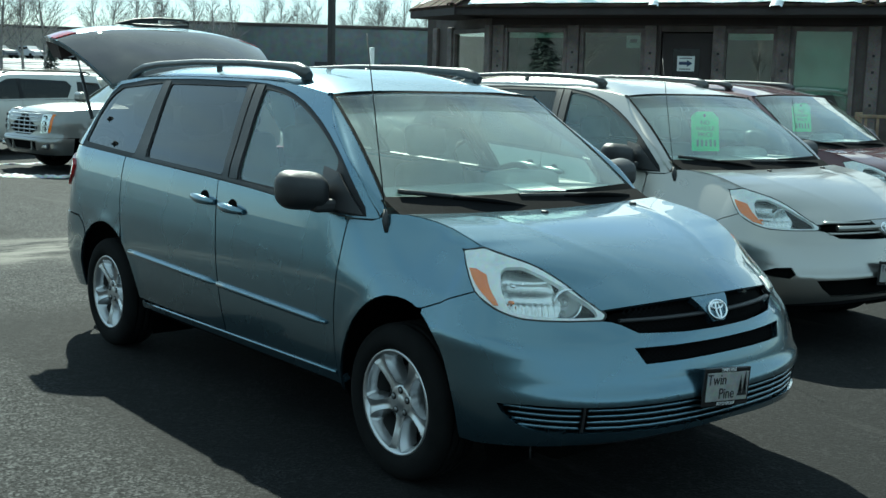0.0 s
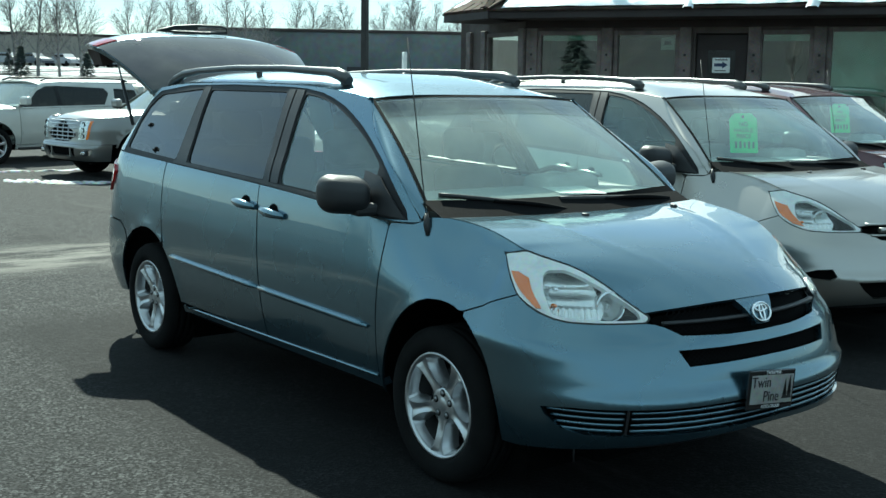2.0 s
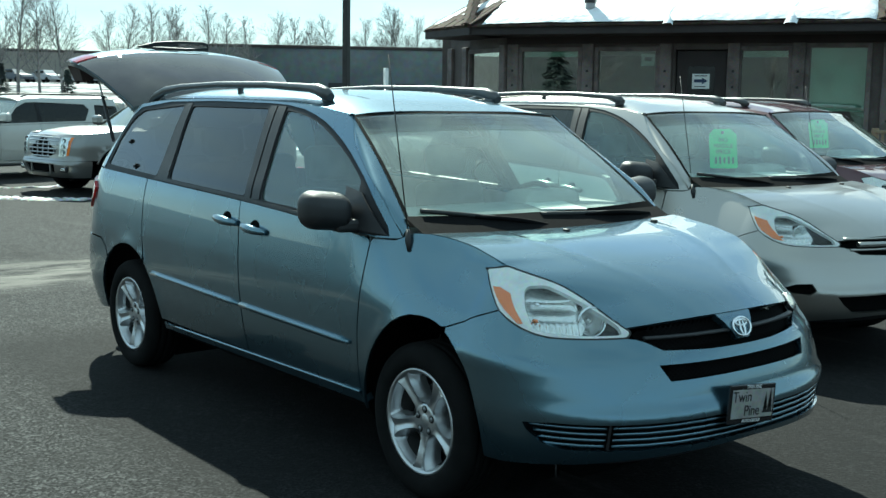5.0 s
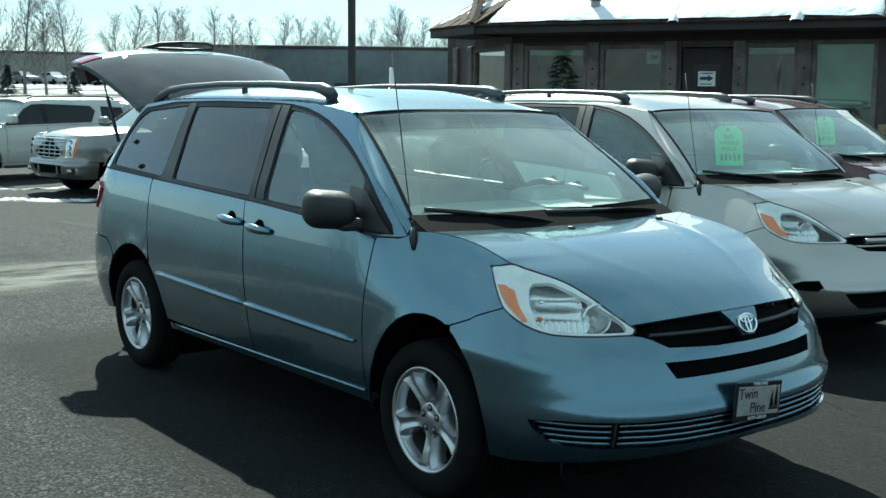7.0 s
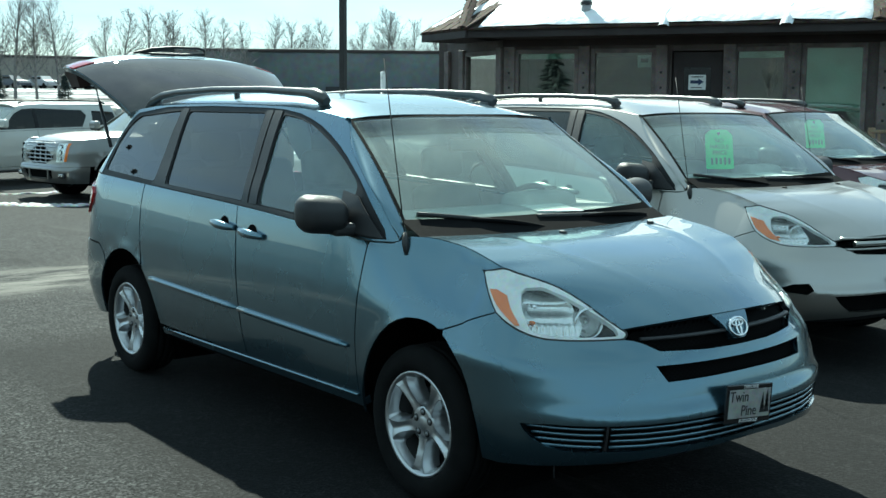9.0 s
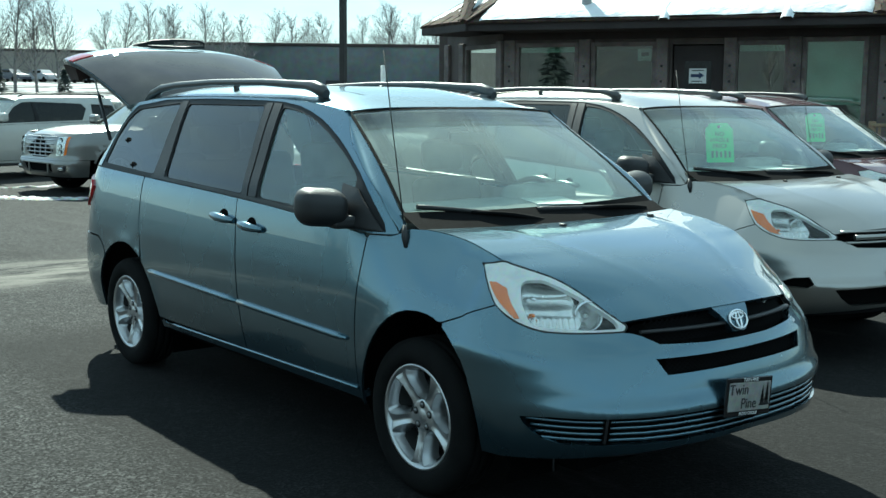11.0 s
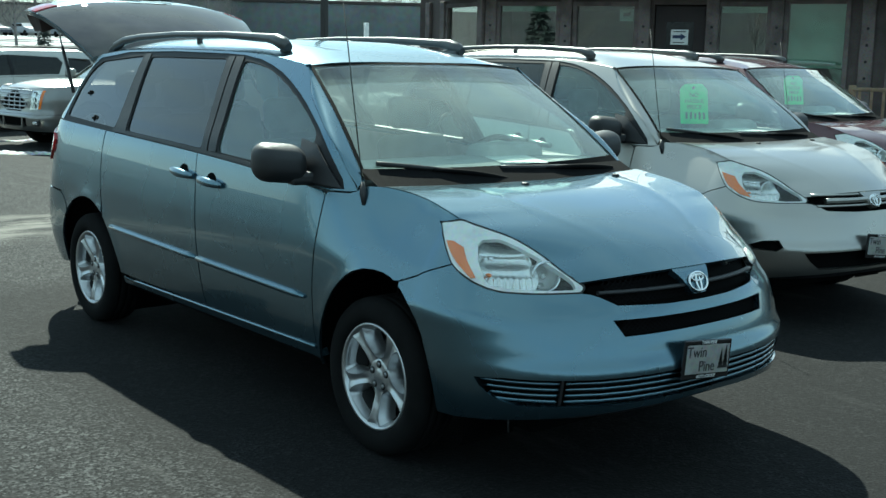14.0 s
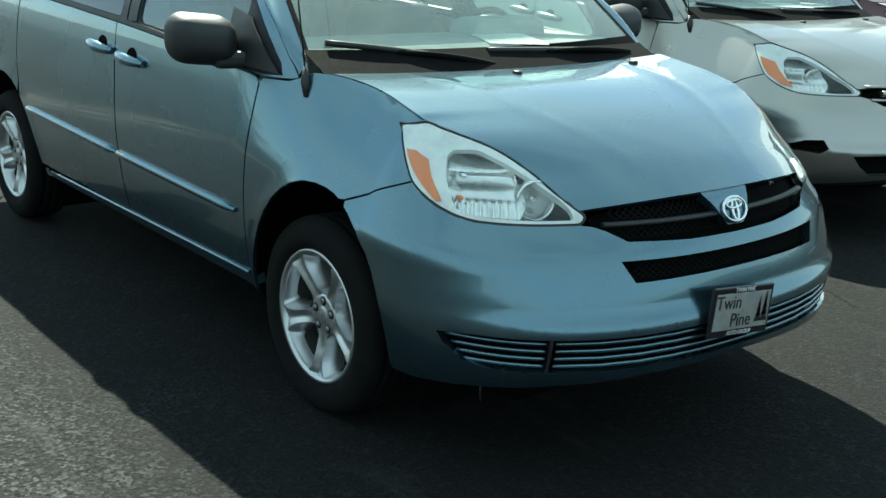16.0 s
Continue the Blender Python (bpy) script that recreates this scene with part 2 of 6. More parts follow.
def sheet(fn, outline, holes=(), step=0.06, rim=0.012, lift=0.0, flip=False, both=False, e=0.003):
    """A panel: the part of the surface fn(a, b) inside the outline and outside the holes, with its edges turned in by rim."""
    outline = np.array(outline, float)
    holes = [np.array(h, float) for h in holes]
    rings = [resample(r, step) for r in [outline] + holes]
    lo, hi = outline.min(0), outline.max(0)
    ga, gb = np.meshgrid(np.arange(lo[0] + step / 2, hi[0], step), np.arange(lo[1] + step / 2, hi[1], step))
    g = np.stack([ga.ravel(), gb.ravel()], 1)
    keep = inside(outline, g)
    for h in holes:
        keep &= ~inside(h, g)
    g = g[keep]
    rim_pts = np.concatenate(rings)
    if len(g):
        near = np.array([np.min(np.sum((rim_pts - q) ** 2, axis=1)) for q in g])
        g = g[near > (0.4 * step) ** 2]
    pts = np.concatenate([rim_pts, g])
    edges, k = [], 0
    for r in rings:
        edges += [(k + i, k + (i + 1) % len(r)) for i in range(len(r))]
        k += len(r)
    v2, _, faces, *_ = delaunay_2d_cdt([Vector(p) for p in pts], edges, [], 0, 1e-6)
    v2 = np.array([(v.x, v.y) for v in v2])
    cen = np.array([v2[list(f)].mean(0) for f in faces])
    ok = inside(outline, cen)
    for h in holes:
        ok &= ~inside(h, cen)
    tris = [list(f) for f, o in zip(faces, ok) if o]
    p3 = fn(v2[:, 0], v2[:, 1])
    da = fn(v2[:, 0] + e, v2[:, 1]) - fn(v2[:, 0] - e, v2[:, 1])
    db = fn(v2[:, 0], v2[:, 1] + e) - fn(v2[:, 0], v2[:, 1] - e)
    nn = np.cross(da, db)
    nn /= np.maximum(np.linalg.norm(nn, axis=1), 1e-12)[:, None]
    if flip:
        nn = -nn
    p3 = p3 + lift * nn
    out = []
    for f in tris:
        a, b, c = p3[f[0]], p3[f[1]], p3[f[2]]
        out.append(f if np.cross(b - a, c - a) @ nn[f].mean(0) > 0 else f[::-1])
    count, border = {}, {}
    for f in out:
        for i in range(3):
            u, v = f[i], f[(i + 1) % 3]
            count[(min(u, v), max(u, v))] = count.get((min(u, v), max(u, v)), 0) + 1
            border[(min(u, v), max(u, v))] = (u, v)
    verts, norms = list(p3), [tuple(nn[i]) for f in out for i in f]
    polys = list(out)
    if both or rim:
        inner = len(verts)
        verts += list(p3 - nn * (rim or 0.004))
        if rim:
            for key, c in count.items():
                if c == 1:
                    u, v = border[key]
                    polys.append([v, u, u + inner, v + inner])
                    fl = np.cross(p3[u] - p3[v], -nn[u])
                    fl /= max(np.linalg.norm(fl), 1e-9)
                    norms += [tuple(fl)] * 4
        if both:
            for f in out:
                polys.append([i + inner for i in f[::-1]])
                norms += [tuple(-nn[i]) for i in f[::-1]]
    me = bpy.data.meshes.new("panel")
    me.from_pydata([tuple(v) for v in verts], [], polys)
    me.polygons.foreach_set("use_smooth", [True] * len(me.polygons))
    me.normals_split_custom_set(norms)
    return me


def box(bm, lo, hi, bevel=0.0, seg=2, m=None):
    """A box, bevelled, added to the bmesh."""
    lo, hi = Vector(lo), Vector(hi)
    r = bmesh.ops.create_cube(bm, size=1, matrix=Matrix.Translation((lo + hi) / 2) @ Matrix.Diagonal((*(hi - lo), 1)))
    vs = r["verts"]
    if bevel:
        es = list({e for v in vs for e in v.link_edges})
        rb = bmesh.ops.bevel(bm, geom=es, offset=bevel, segments=seg, profile=0.5, affect="EDGES")
        vs = list({v for f in rb["faces"] for v in f.verts} | {v for v in vs if v.is_valid})
    if m is not None:
        bmesh.ops.transform(bm, matrix=m, verts=[v for v in vs if v.is_valid])
    return vs


def boxes(*items):
    bm = bmesh.new()
    for it in items:
        box(bm, *it)
    return bm


def tube(points, radius, seg=8, closed=False, flat=1.0):
    """A tube along points; radius a number or one per point."""
    pts = [Vector(p) for p in points]
    rad = [float(radius)] * len(pts) if isinstance(radius, (int, float)) else [float(r) for r in radius]
    bm = bmesh.new()
    rings, up = [], Vector((0.13, 0.27, 0.95)).normalized()
    for i, p in enumerate(pts):
        a, b = (pts[i - 1], pts[(i + 1) % len(pts)]) if closed else (pts[max(i - 1, 0)], pts[min(i + 1, len(pts) - 1)])
        d = (b - a).normalized()
        u = d.cross(up).normalized() if abs(d.dot(up)) < 0.98 else d.cross(Vector((1, 0, 0))).normalized()
        w = u.cross(d)
        rings.append([bm.verts.new(p + rad[i] * (math.cos(t) * u + flat * math.sin(t) * w)) for t in np.linspace(0, 2 * math.pi, seg, endpoint=False)])
    for r, s in list(zip(rings, rings[1:])) + ([(rings[-1], rings[0])] if closed else []):
        for i in range(seg):
            bm.faces.new((r[i], r[(i + 1) % seg], s[(i + 1) % seg], s[i])).smooth = True
    if not closed:
        bm.faces.new(rings[0][::-1])
        bm.faces.new(rings[-1])
    bmesh.ops.recalc_face_normals(bm, faces=bm.faces)
    return bm


def lathe(profile, seg=48, axis="y", arc=None, smooth=True):
    """A surface turned about an axis; profile rows (radius, along)."""
    bm = bmesh.new()
    rings = []
    for r, h in profile:
        ring = []
        for t in np.linspace(0, 2 * math.pi, seg, endpoint=False):
            c, s = r * math.cos(t), r * math.sin(t)
            ring.append(bm.verts.new((c, h, s) if axis == "y" else ((c, s, h) if axis == "z" else (h, c, s))))
        rings.append(ring)
    for r, s in zip(rings, rings[1:]):
        for i in range(seg):
            bm.faces.new((r[i], r[(i + 1) % seg], s[(i + 1) % seg], s[i])).smooth = smooth
    bmesh.ops.recalc_face_normals(bm, faces=bm.faces)
    return bm


def plate_fn(origin, right, up):
    """A flat surface a * right + b * up."""
    o, r, u = np.array(origin, float), np.array(right, float), np.array(up, float)
    return lambda a, b: o + np.multiply.outer(a, r) + np.multiply.outer(b, u)


def words(name, text, size, m, material, parent, label="", width=None, extrude=0.0006):
    """Lettering in the built-in font as a flat mesh."""
    cu = bpy.data.curves.new("lettering", "FONT")
    cu.body, cu.size, cu.align_x, cu.align_y, cu.extrude = text, size, "CENTER", "CENTER", extrude
    tmp = new("lettering", cu)
    bpy.context.view_layer.update()
    me = bpy.data.meshes.new_from_object(tmp.evaluated_get(bpy.context.evaluated_depsgraph_get()))
    bpy.data.objects.remove(tmp)
    if width:
        xs = [v.co.x for v in me.vertices]
        k = width / (max(xs) - min(xs))
        me.transform(Matrix.Diagonal((k, 1, 1, 1)))
    me.transform(m)
    me.materials.clear()
    return part(name, me, material, parent, label)


# ---- car bodies: one wrap-round surface U(a, z), a metres round the car from the middle of its nose ----
HOOD_H = 0.34


class Shell:
    def __init__(self, half, nose, power, x_front, tail, x_rear, tail_power=3.0, hood_z=None, hood_in=None, arches=(), bow=0.008, mid=-1.6):
        self.half, self.nose, self.power, self.x0 = half, nose, power, x_front
        self.tail, self.xr, self.tp = tail, x_rear, tail_power
        self.hood_z, self.hood_in, self.arches, self.bow, self.mid = hood_z, hood_in, arches, bow, mid
        ph = np.linspace(0, math.pi / 2, 400)
        n, w = float(power(0.6)), float(half(0.6))
        x, y = (float(nose(0.6)) - x_front) * np.cos(ph) ** (2 / n), w * np.sin(ph) ** (2 / n)
        self.arc = np.concatenate([[0], np.cumsum(np.hypot(np.diff(x), np.diff(y)))])
        self.ph, self.a1 = ph, self.arc[-1]
        x, y = (x_rear - float(tail(0.6))) * np.sin(ph) ** (2 / tail_power), w * np.cos(ph) ** (2 / tail_power)
        self.arc_r = np.concatenate([[0], np.cumsum(np.hypot(np.diff(x), np.diff(y)))])
        self.a2 = self.a1 + x_front - x_rear
        self.a3 = self.a2 + self.arc_r[-1]

    def side(self, x, z):
        y = self.half(z) * (1 - self.bow * ((x - self.mid) / 1.9) ** 2)
        if self.hood_z is not None:
            t = np.clip((z - self.hood_z(x) + HOOD_H) / HOOD_H, 0, 1)
            y = y - self.hood_in(x) * t ** 1.3
        for cx, cz, r in self.arches:
            q = np.hypot(x - cx, z - cz)
            y = y + 0.007 * np.exp(-((q - r + 0.012) / 0.034) ** 2)
        return y

    def U(self, a, z):
        a, z = np.asarray(a, float), np.asarray(z, float)
        s, b = np.where(a < 0, -1.0, 1.0), np.abs(a)
        x = self.x0 - (b - self.a1)
        y = self.side(x, z)
        n, w0 = self.power(z), self.side(np.full_like(z, self.x0), z)
        ph = np.interp(np.minimum(b, self.a1), self.arc, self.ph)
        fx = self.x0 + (self.nose(z) - self.x0) * np.maximum(np.cos(ph), 0) ** (2 / n)
        fy = w0 * np.sin(ph) ** (2 / n)
        wr = self.side(np.full_like(z, self.xr), z)
        pr = np.interp(np.clip(b - self.a2, 0, None), self.arc_r, self.ph)
        rx = self.xr - (self.xr - self.tail(z)) * np.sin(pr) ** (2 / self.tp)
        ry = wr * np.maximum(np.cos(pr), 0) ** (2 / self.tp)
        x = np.where(b < self.a1, fx, np.where(b > self.a2, rx, x))
        y = np.where(b < self.a1, fy, np.where(b > self.a2, ry, y))
        return np.stack([x, s * y, z], -1)

    def ax(self, x, z):
        """a of the point at x, z on either side, as a positive number."""
        if x <= self.x0 and x >= self.xr:
            return self.a1 + self.x0 - x
        if x > self.x0:
            n = float(self.power(z))
            c = min(1.0, max(0.0, (x - self.x0) / (float(self.nose(z)) - self.x0)))
            return float(np.interp(math.acos(c ** (n / 2)), self.ph, self.arc))
        c = min(1.0, (self.xr - x) / (self.xr - float(self.tail(z))))
        return self.a2 + float(np.interp(math.asin(c ** (self.tp / 2)), self.ph, self.arc_r))

    def ay(self, y, z):
        n, w = float(self.power(z)), float(self.side(np.array(self.x0), np.array(float(z))))
        f = min(1.0, abs(y) / w)
        return math.copysign(float(np.interp(math.asin(f ** (n / 2)), self.ph, self.arc)), y)

    def S(self, pts, side=-1):
        """An outline given as x, z on one side, in a, z."""
        return [(side * self.ax(x, z), z) for x, z in pts]

    def F(self, pts):
        """An outline given as y, z on the nose, in a, z."""
        return [(self.ay(y, z), z) for y, z in pts]


def arc_pts(cx, cz, r, t0, t1, k=16):
    return [(cx + r * math.cos(radians(t)), cz + r * math.sin(radians(t))) for t in np.linspace(t0, t1, k)]


def wheel(parent, place, turn, radius=0.345, rim_r=0.228, width=0.215, spokes=5, twin=11.5):
    """A wheel that faces -y before its turn: rim with its tyre, spokes, cap and nuts."""
    h = width / 2
    k = radius / 0.345
    rim = lathe([(rim_r - 0.026, -h * 0.45), (rim_r - 0.022, -h * 0.6), (rim_r - 0.014, -h * 0.8), (rim_r - 0.006, -h * 0.93),
                 (rim_r + 0.004, -h * 0.96), (rim_r + 0.008, -h * 0.88), (rim_r + 0.004, -h * 0.7)], 56)
    w = part("wheel", rim, M["alloy"], parent)
    w.matrix_basis = pose(*place, 0, 0, turn)
    part("rim_barrel", lathe([(rim_r * 0.80, 0.01), (rim_r * 0.845, -h * 0.2), (rim_r - 0.026, -h * 0.45)], 48), M["barrel"], w)
    part("barrel_back", lathe([(0.05, 0.03), (rim_r * 0.81, 0.012)], 40), M["barrel"], w)
    tp = [(rim_r, -h * 0.75), (rim_r + 0.012, -h * 0.97), (rim_r + 0.03 * k, -h * 1.06), (rim_r + 0.052 * k, -h * 1.09), (radius - 0.035, -h * 1.03), (radius - 0.014, -h * 0.92), (radius - 0.003, -h * 0.74)]
    for g in (-0.42, 0.0, 0.42):
        tp += [(radius, h * (g - 0.16)), (radius, h * (g - 0.05)), (radius - 0.009, h * (g - 0.045)), (radius - 0.009, h * (g + 0.045)), (radius, h * (g + 0.05)), (radius, h * (g + 0.16))]
    tp += [(radius - 0.003, h * 0.74), (radius - 0.014, h * 0.92), (radius - 0.035, h * 1.03), (rim_r + 0.05 * k, h * 1.08), (rim_r, h * 0.8)]
    part("tyre", lathe(tp, 72), M["rubber"], w)
    part("brake_disc", lathe([(0.06, -0.005), (0.15, -0.005), (0.15, 0.02), (0.06, 0.02)], 32), M["barrel"], w)
    k = rim_r / 0.228
    if twin:
        # five flat spokes with crisp ridged edges, widening to the rim
        st = [(0.045, 0.033), (0.070, 0.028), (0.082, 0.0235), (0.10, 0.022), (0.13, 0.0215), (0.16, 0.024), (0.185, 0.030), (0.200, 0.037), (0.208, 0.044)]
        st = [(r * k, t * k) for r, t in st]
        end = [(0.219 * k * math.cos(q), 0.219 * k * math.sin(q)) for q in np.linspace(0.20, -0.20, 7)]
        half_w = curve([r for r, t in st] + [0.22 * k], [t for r, t in st] + [0.049 * k])

        def spoke_y(r):
            return -h * np.interp(r / k, [0.05, 0.09, 0.15, 0.20, 0.219], [0.60, 0.66, 0.80, 0.88, 0.88])

        def face(r, t):
            u = np.clip(np.abs(t) / half_w(r), 0, 1)
            grow = np.clip((r / k - 0.07) / 0.05, 0, 1)
            return np.stack([r, spoke_y(r) + 0.012 * grow * (1 - u), t], -1)
        sm = sheet(face, [(r, -t) for r, t in st] + end[::-1] + [(r, t) for r, t in st[::-1]], step=0.008, rim=0.006, e=0.003)
        # scooped windows: a flared wall from the ridges of two spokes down to a smaller hole
        ca, sa = math.cos(math.pi / 5), math.sin(math.pi / 5)
        edge_r = [(r * ca + t * sa, -r * sa + t * ca, r) for r, t in st[2:]]
        edge_r = [(x, min(z, -0.006 * k), r) for x, z, r in edge_r]
        q1 = math.atan2(edge_r[-1][1], edge_r[-1][0])
        outer = edge_r + [(0.216 * k * math.cos(q), 0.216 * k * math.sin(q), 0.214 * k) for q in np.linspace(q1, -q1, 11)] + [(x, -z, r) for x, z, r in edge_r[::-1]]
        bm = bmesh.new()
        loops = []
        for f, dy in ((0.0, 0.002), (0.05, 0.012), (0.14, 0.027), (0.21, 0.040), (0.245, 0.054), (0.245, 0.08)):
            loops.append([bm.verts.new((x + (0.150 * k - x) * f * 0.86, float(spoke_y(r)) * (1 - f) + dy - f * h * 0.80, z * (1 - f * 1.12))) for x, z, r in outer])
        for p_, q_ in zip(loops, loops[1:]):
            for i in range(len(p_)):
                bm.faces.new((p_[i], q_[i], q_[(i + 1) % len(p_)], p_[(i + 1) % len(p_)])).smooth = True
        bmesh.ops.recalc_face_normals(bm, faces=bm.faces)
        scoop = mesh_of(bm)
        scoop.materials.append(M["alloy"])
        for i in range(spokes):
            part("scoop", scoop, None, w).matrix_basis = Matrix.Rotation(radians(126 + 360 / spokes * i), 4, "Y")
    else:
        def face(r, t):
            return np.stack([r, -h * (0.62 + 0.9 * r) + 8 * t * t, t], -1)
        sm = sheet(face, [(0.06, -0.026), (0.15, -0.022), (rim_r - 0.014, -0.036), (rim_r - 0.010, 0.0), (rim_r - 0.014, 0.036), (0.15, 0.022), (0.06, 0.026)], step=0.03, rim=0.04)
    sm.materials.append(M["alloy"])
    for i in range(spokes):
        part("spoke", sm, None, w).matrix_basis = Matrix.Rotation(radians(90 + 360 / spokes * i), 4, "Y")
    part("hub", lathe([(0.0, -h * 0.655), (0.024, -h * 0.655), (0.027, -h * 0.64), (0.03, -h * 0.63), (0.05, -h * 0.63), (0.070, -h * 0.63), (0.077, -h * 0.56), (0.08, 0.0)], 40), M["alloy"], w)
    # black discs on the hub face stand in for shade in the nut holes
    nut_shade_me = mesh_of(lathe([(0.0, -h * 0.642), (0.0165, -h * 0.642), (0.0175, -h * 0.62)], 14))
    nut_shade_me.materials.append(M["ink"])
    for i in range(5):
        t = radians(90 + 72 * i)
        part("nut_recess_shade", nut_shade_me, None, w).matrix_basis = Matrix.Translation((0.051 * math.cos(t), -0.001, 0.051 * math.sin(t)))
    nut = lathe([(0.0, -h * 0.69), (0.008, -h * 0.69), (0.0095, -h * 0.67), (0.0095, -h * 0.5)], 10)
    nm = mesh_of(nut)
    nm.materials.append(M["steel"])
    for i in range(5):
        t = radians(90 + 72 * i)
        part("lug_nut", nm, None, w).matrix_basis = Matrix.Translation((0.051 * math.cos(t), 0, 0.051 * math.sin(t)))
    return w


def plate_shape(parent, fn_at, label="silver dealer plate in a black frame"):
    """A dealer's plate: frame, face, lettering and two small pines. fn_at places its local x, z face on the car."""
    p = part("dealer_plate", boxes(((-0.152, -0.006, -0.08), (0.152, 0.006, 0.08), 0.004)), M["black_gloss"], parent, label)
    p.matrix_basis = fn_at
    part("plate_face", boxes(((-0.138, -0.0085, -0.057), (0.138, -0.0062, 0.06), 0.001)), M["plate"], p)
    up = Matrix.Rotation(radians(90), 4, "X")
    words("plate_lettering", "Twin", 0.062, Matrix.Translation((-0.075, -0.0095, 0.030)) @ up, M["ink"], p)
    words("plate_lettering", "Pine", 0.062, Matrix.Translation((-0.005, -0.0095, -0.028)) @ up, M["ink"], p)
    words("frame_lettering", "TWIN PINE", 0.020, Matrix.Translation((0, -0.0072, 0.069)) @ up, M["white_ink"], p)
    words("frame_lettering", "AUTO GROUP", 0.019, Matrix.Translation((0, -0.0072, -0.069)) @ up, M["white_ink"], p)
    for x, h in ((0.085, 0.085), (0.115, 0.105)):
        bm = bmesh.new()
        y = -0.0095
        for j in range(4):
            z0 = -0.04 + h * j / 5
            wd = 0.02 * (1 - j / 4.6)
            bm.faces.new([bm.verts.new(v) for v in ((x - wd, y, z0), (x + wd, y, z0), (x, y, z0 + h * 0.42))])
        part("pine_mark", bm, M["ink"], p)
    return p


def mirror(parent, side, sh, material):
    """A door mirror on its black sail: housing, foot and glass."""
    m = part("mirror_sail", sheet(sh.U, sh.S([(-0.295, 1.126), (-0.56, 1.142), (-0.655, 1.32), (-0.52, 1.30), (-0.41, 1.222)], side), step=0.05, rim=0.01, lift=0.01, flip=False), M["black_plastic"], parent)
    bm = bmesh.new()
    box(bm, (-0.085, -0.135, -0.098), (0.085, 0.135, 0.098), 0.075, 6)
    for v in bm.verts:
        f = (v.co.x + 0.085) / 0.17
        v.co.y *= 1.0 - 0.18 * f
        v.co.z *= 1.0 - 0.22 * f
        v.co.z += 0.012 * v.co.y / 0.135 * side
    for f in bm.faces:
        f.smooth = True
    h = part("mirror_housing", bm, material, m)
    h.matrix_basis = pose(-0.555, side * 1.055, 1.222, 0, 0, side * 8)
    part("mirror_glass", boxes(((-0.088, -0.085, -0.052), (-0.080, 0.085, 0.052), 0.0015)), M["chrome"], m).matrix_basis = h.matrix_basis.copy()
    part("mirror_foot", boxes(((-0.06, -0.10, -0.04), (0.04, 0.10, 0.02), 0.02, 3)), M["black_plastic"], m).matrix_basis = pose(-0.51, side * 0.93, 1.165, 0, 0, side * 10)


def seat(parent, x, y, z, w=0.5):
    s = part("seat_cushion", boxes(((x - 0.25, y - w / 2, z), (x + 0.27, y + w / 2, z + 0.15), 0.06, 3)), M["seat"], parent)
    bm = bmesh.new()
    box(bm, (-0.07, -w / 2, 0), (0.07, w / 2, 0.64), 0.055, 3)
    for v in bm.verts:
        v.co.y *= 1 - 0.22 * max(0, v.co.z / 0.64 - 0.45)
    for f in bm.faces:
        f.smooth = True
    part("seat_backrest", bm, M["seat"], s).matrix_basis = pose(x - 0.22, y, z + 0.1, 0, -14, 0)
    bm = bmesh.new()
    box(bm, (-0.055, -0.14, 0), (0.055, 0.14, 0.19), 0.05, 4)
    for f in bm.faces:
        f.smooth = True
    part("headrest", bm, M["seat"], s).matrix_basis = pose(x - 0.39, y, z + 0.755, 0, -8, 0)
    return s


def van_shell():
    half = curve([0.24, 0.30, 0.36, 0.40, 0.55, 0.70, 0.85, 0.925, 1.0, 1.1, 1.2, 1.27, 1.35, 1.5, 1.6, 1.66, 1.70, 1.74],
                 [0.88, 0.918, 0.938, 0.948, 0.974, 0.984, 0.978, 0.9694, 0.9592, 0.944, 0.924, 0.896, 0.852, 0.772, 0.715, 0.678, 0.65, 0.61])
    nose = curve([0.24, 0.30, 0.36, 0.45, 0.53, 0.555, 0.575, 0.62, 0.70, 0.745, 0.78, 0.82, 0.87, 0.92, 0.96, 0.997, 1.023, 1.045, 1.07, 1.3],
                 [0.93, 0.99, 1.045, 1.06, 1.062, 1.055, 1.035, 1.025, 1.0, 0.985, 0.965, 0.95, 0.905, 0.80, 0.735, 0.68, 0.64, 0.60, 0.55, 0.50])
    power = curve([0.3, 0.5, 0.7, 0.85, 1.0], [2.6, 2.6, 2.35, 2.08, 2.4])
    tail = curve([0.24, 0.34, 0.55, 0.78, 0.82, 1.0, 1.27, 1.5, 1.66, 1.75], [-3.9, -4.0, -4.06, -4.04, -3.99, -3.98, -3.93, -3.76, -3.62, -3.55])

    def hood_z(x):
        return 1.156 - 0.026 * 0.9 * np.log1p(np.exp((np.asarray(x, float) + 0.08) / 0.09))

    def hood_in(x):
        u = np.clip((np.asarray(x, float) + 0.55) / 0.68, 0, 1)
        return 0.145 * u * u * (3 - 2 * u)

    return Shell(half, nose, power, 0.306, tail, -3.4, 3.0, hood_z, hood_in, ((0.05, 0.36, 0.45), (-2.99, 0.36, 0.455)))


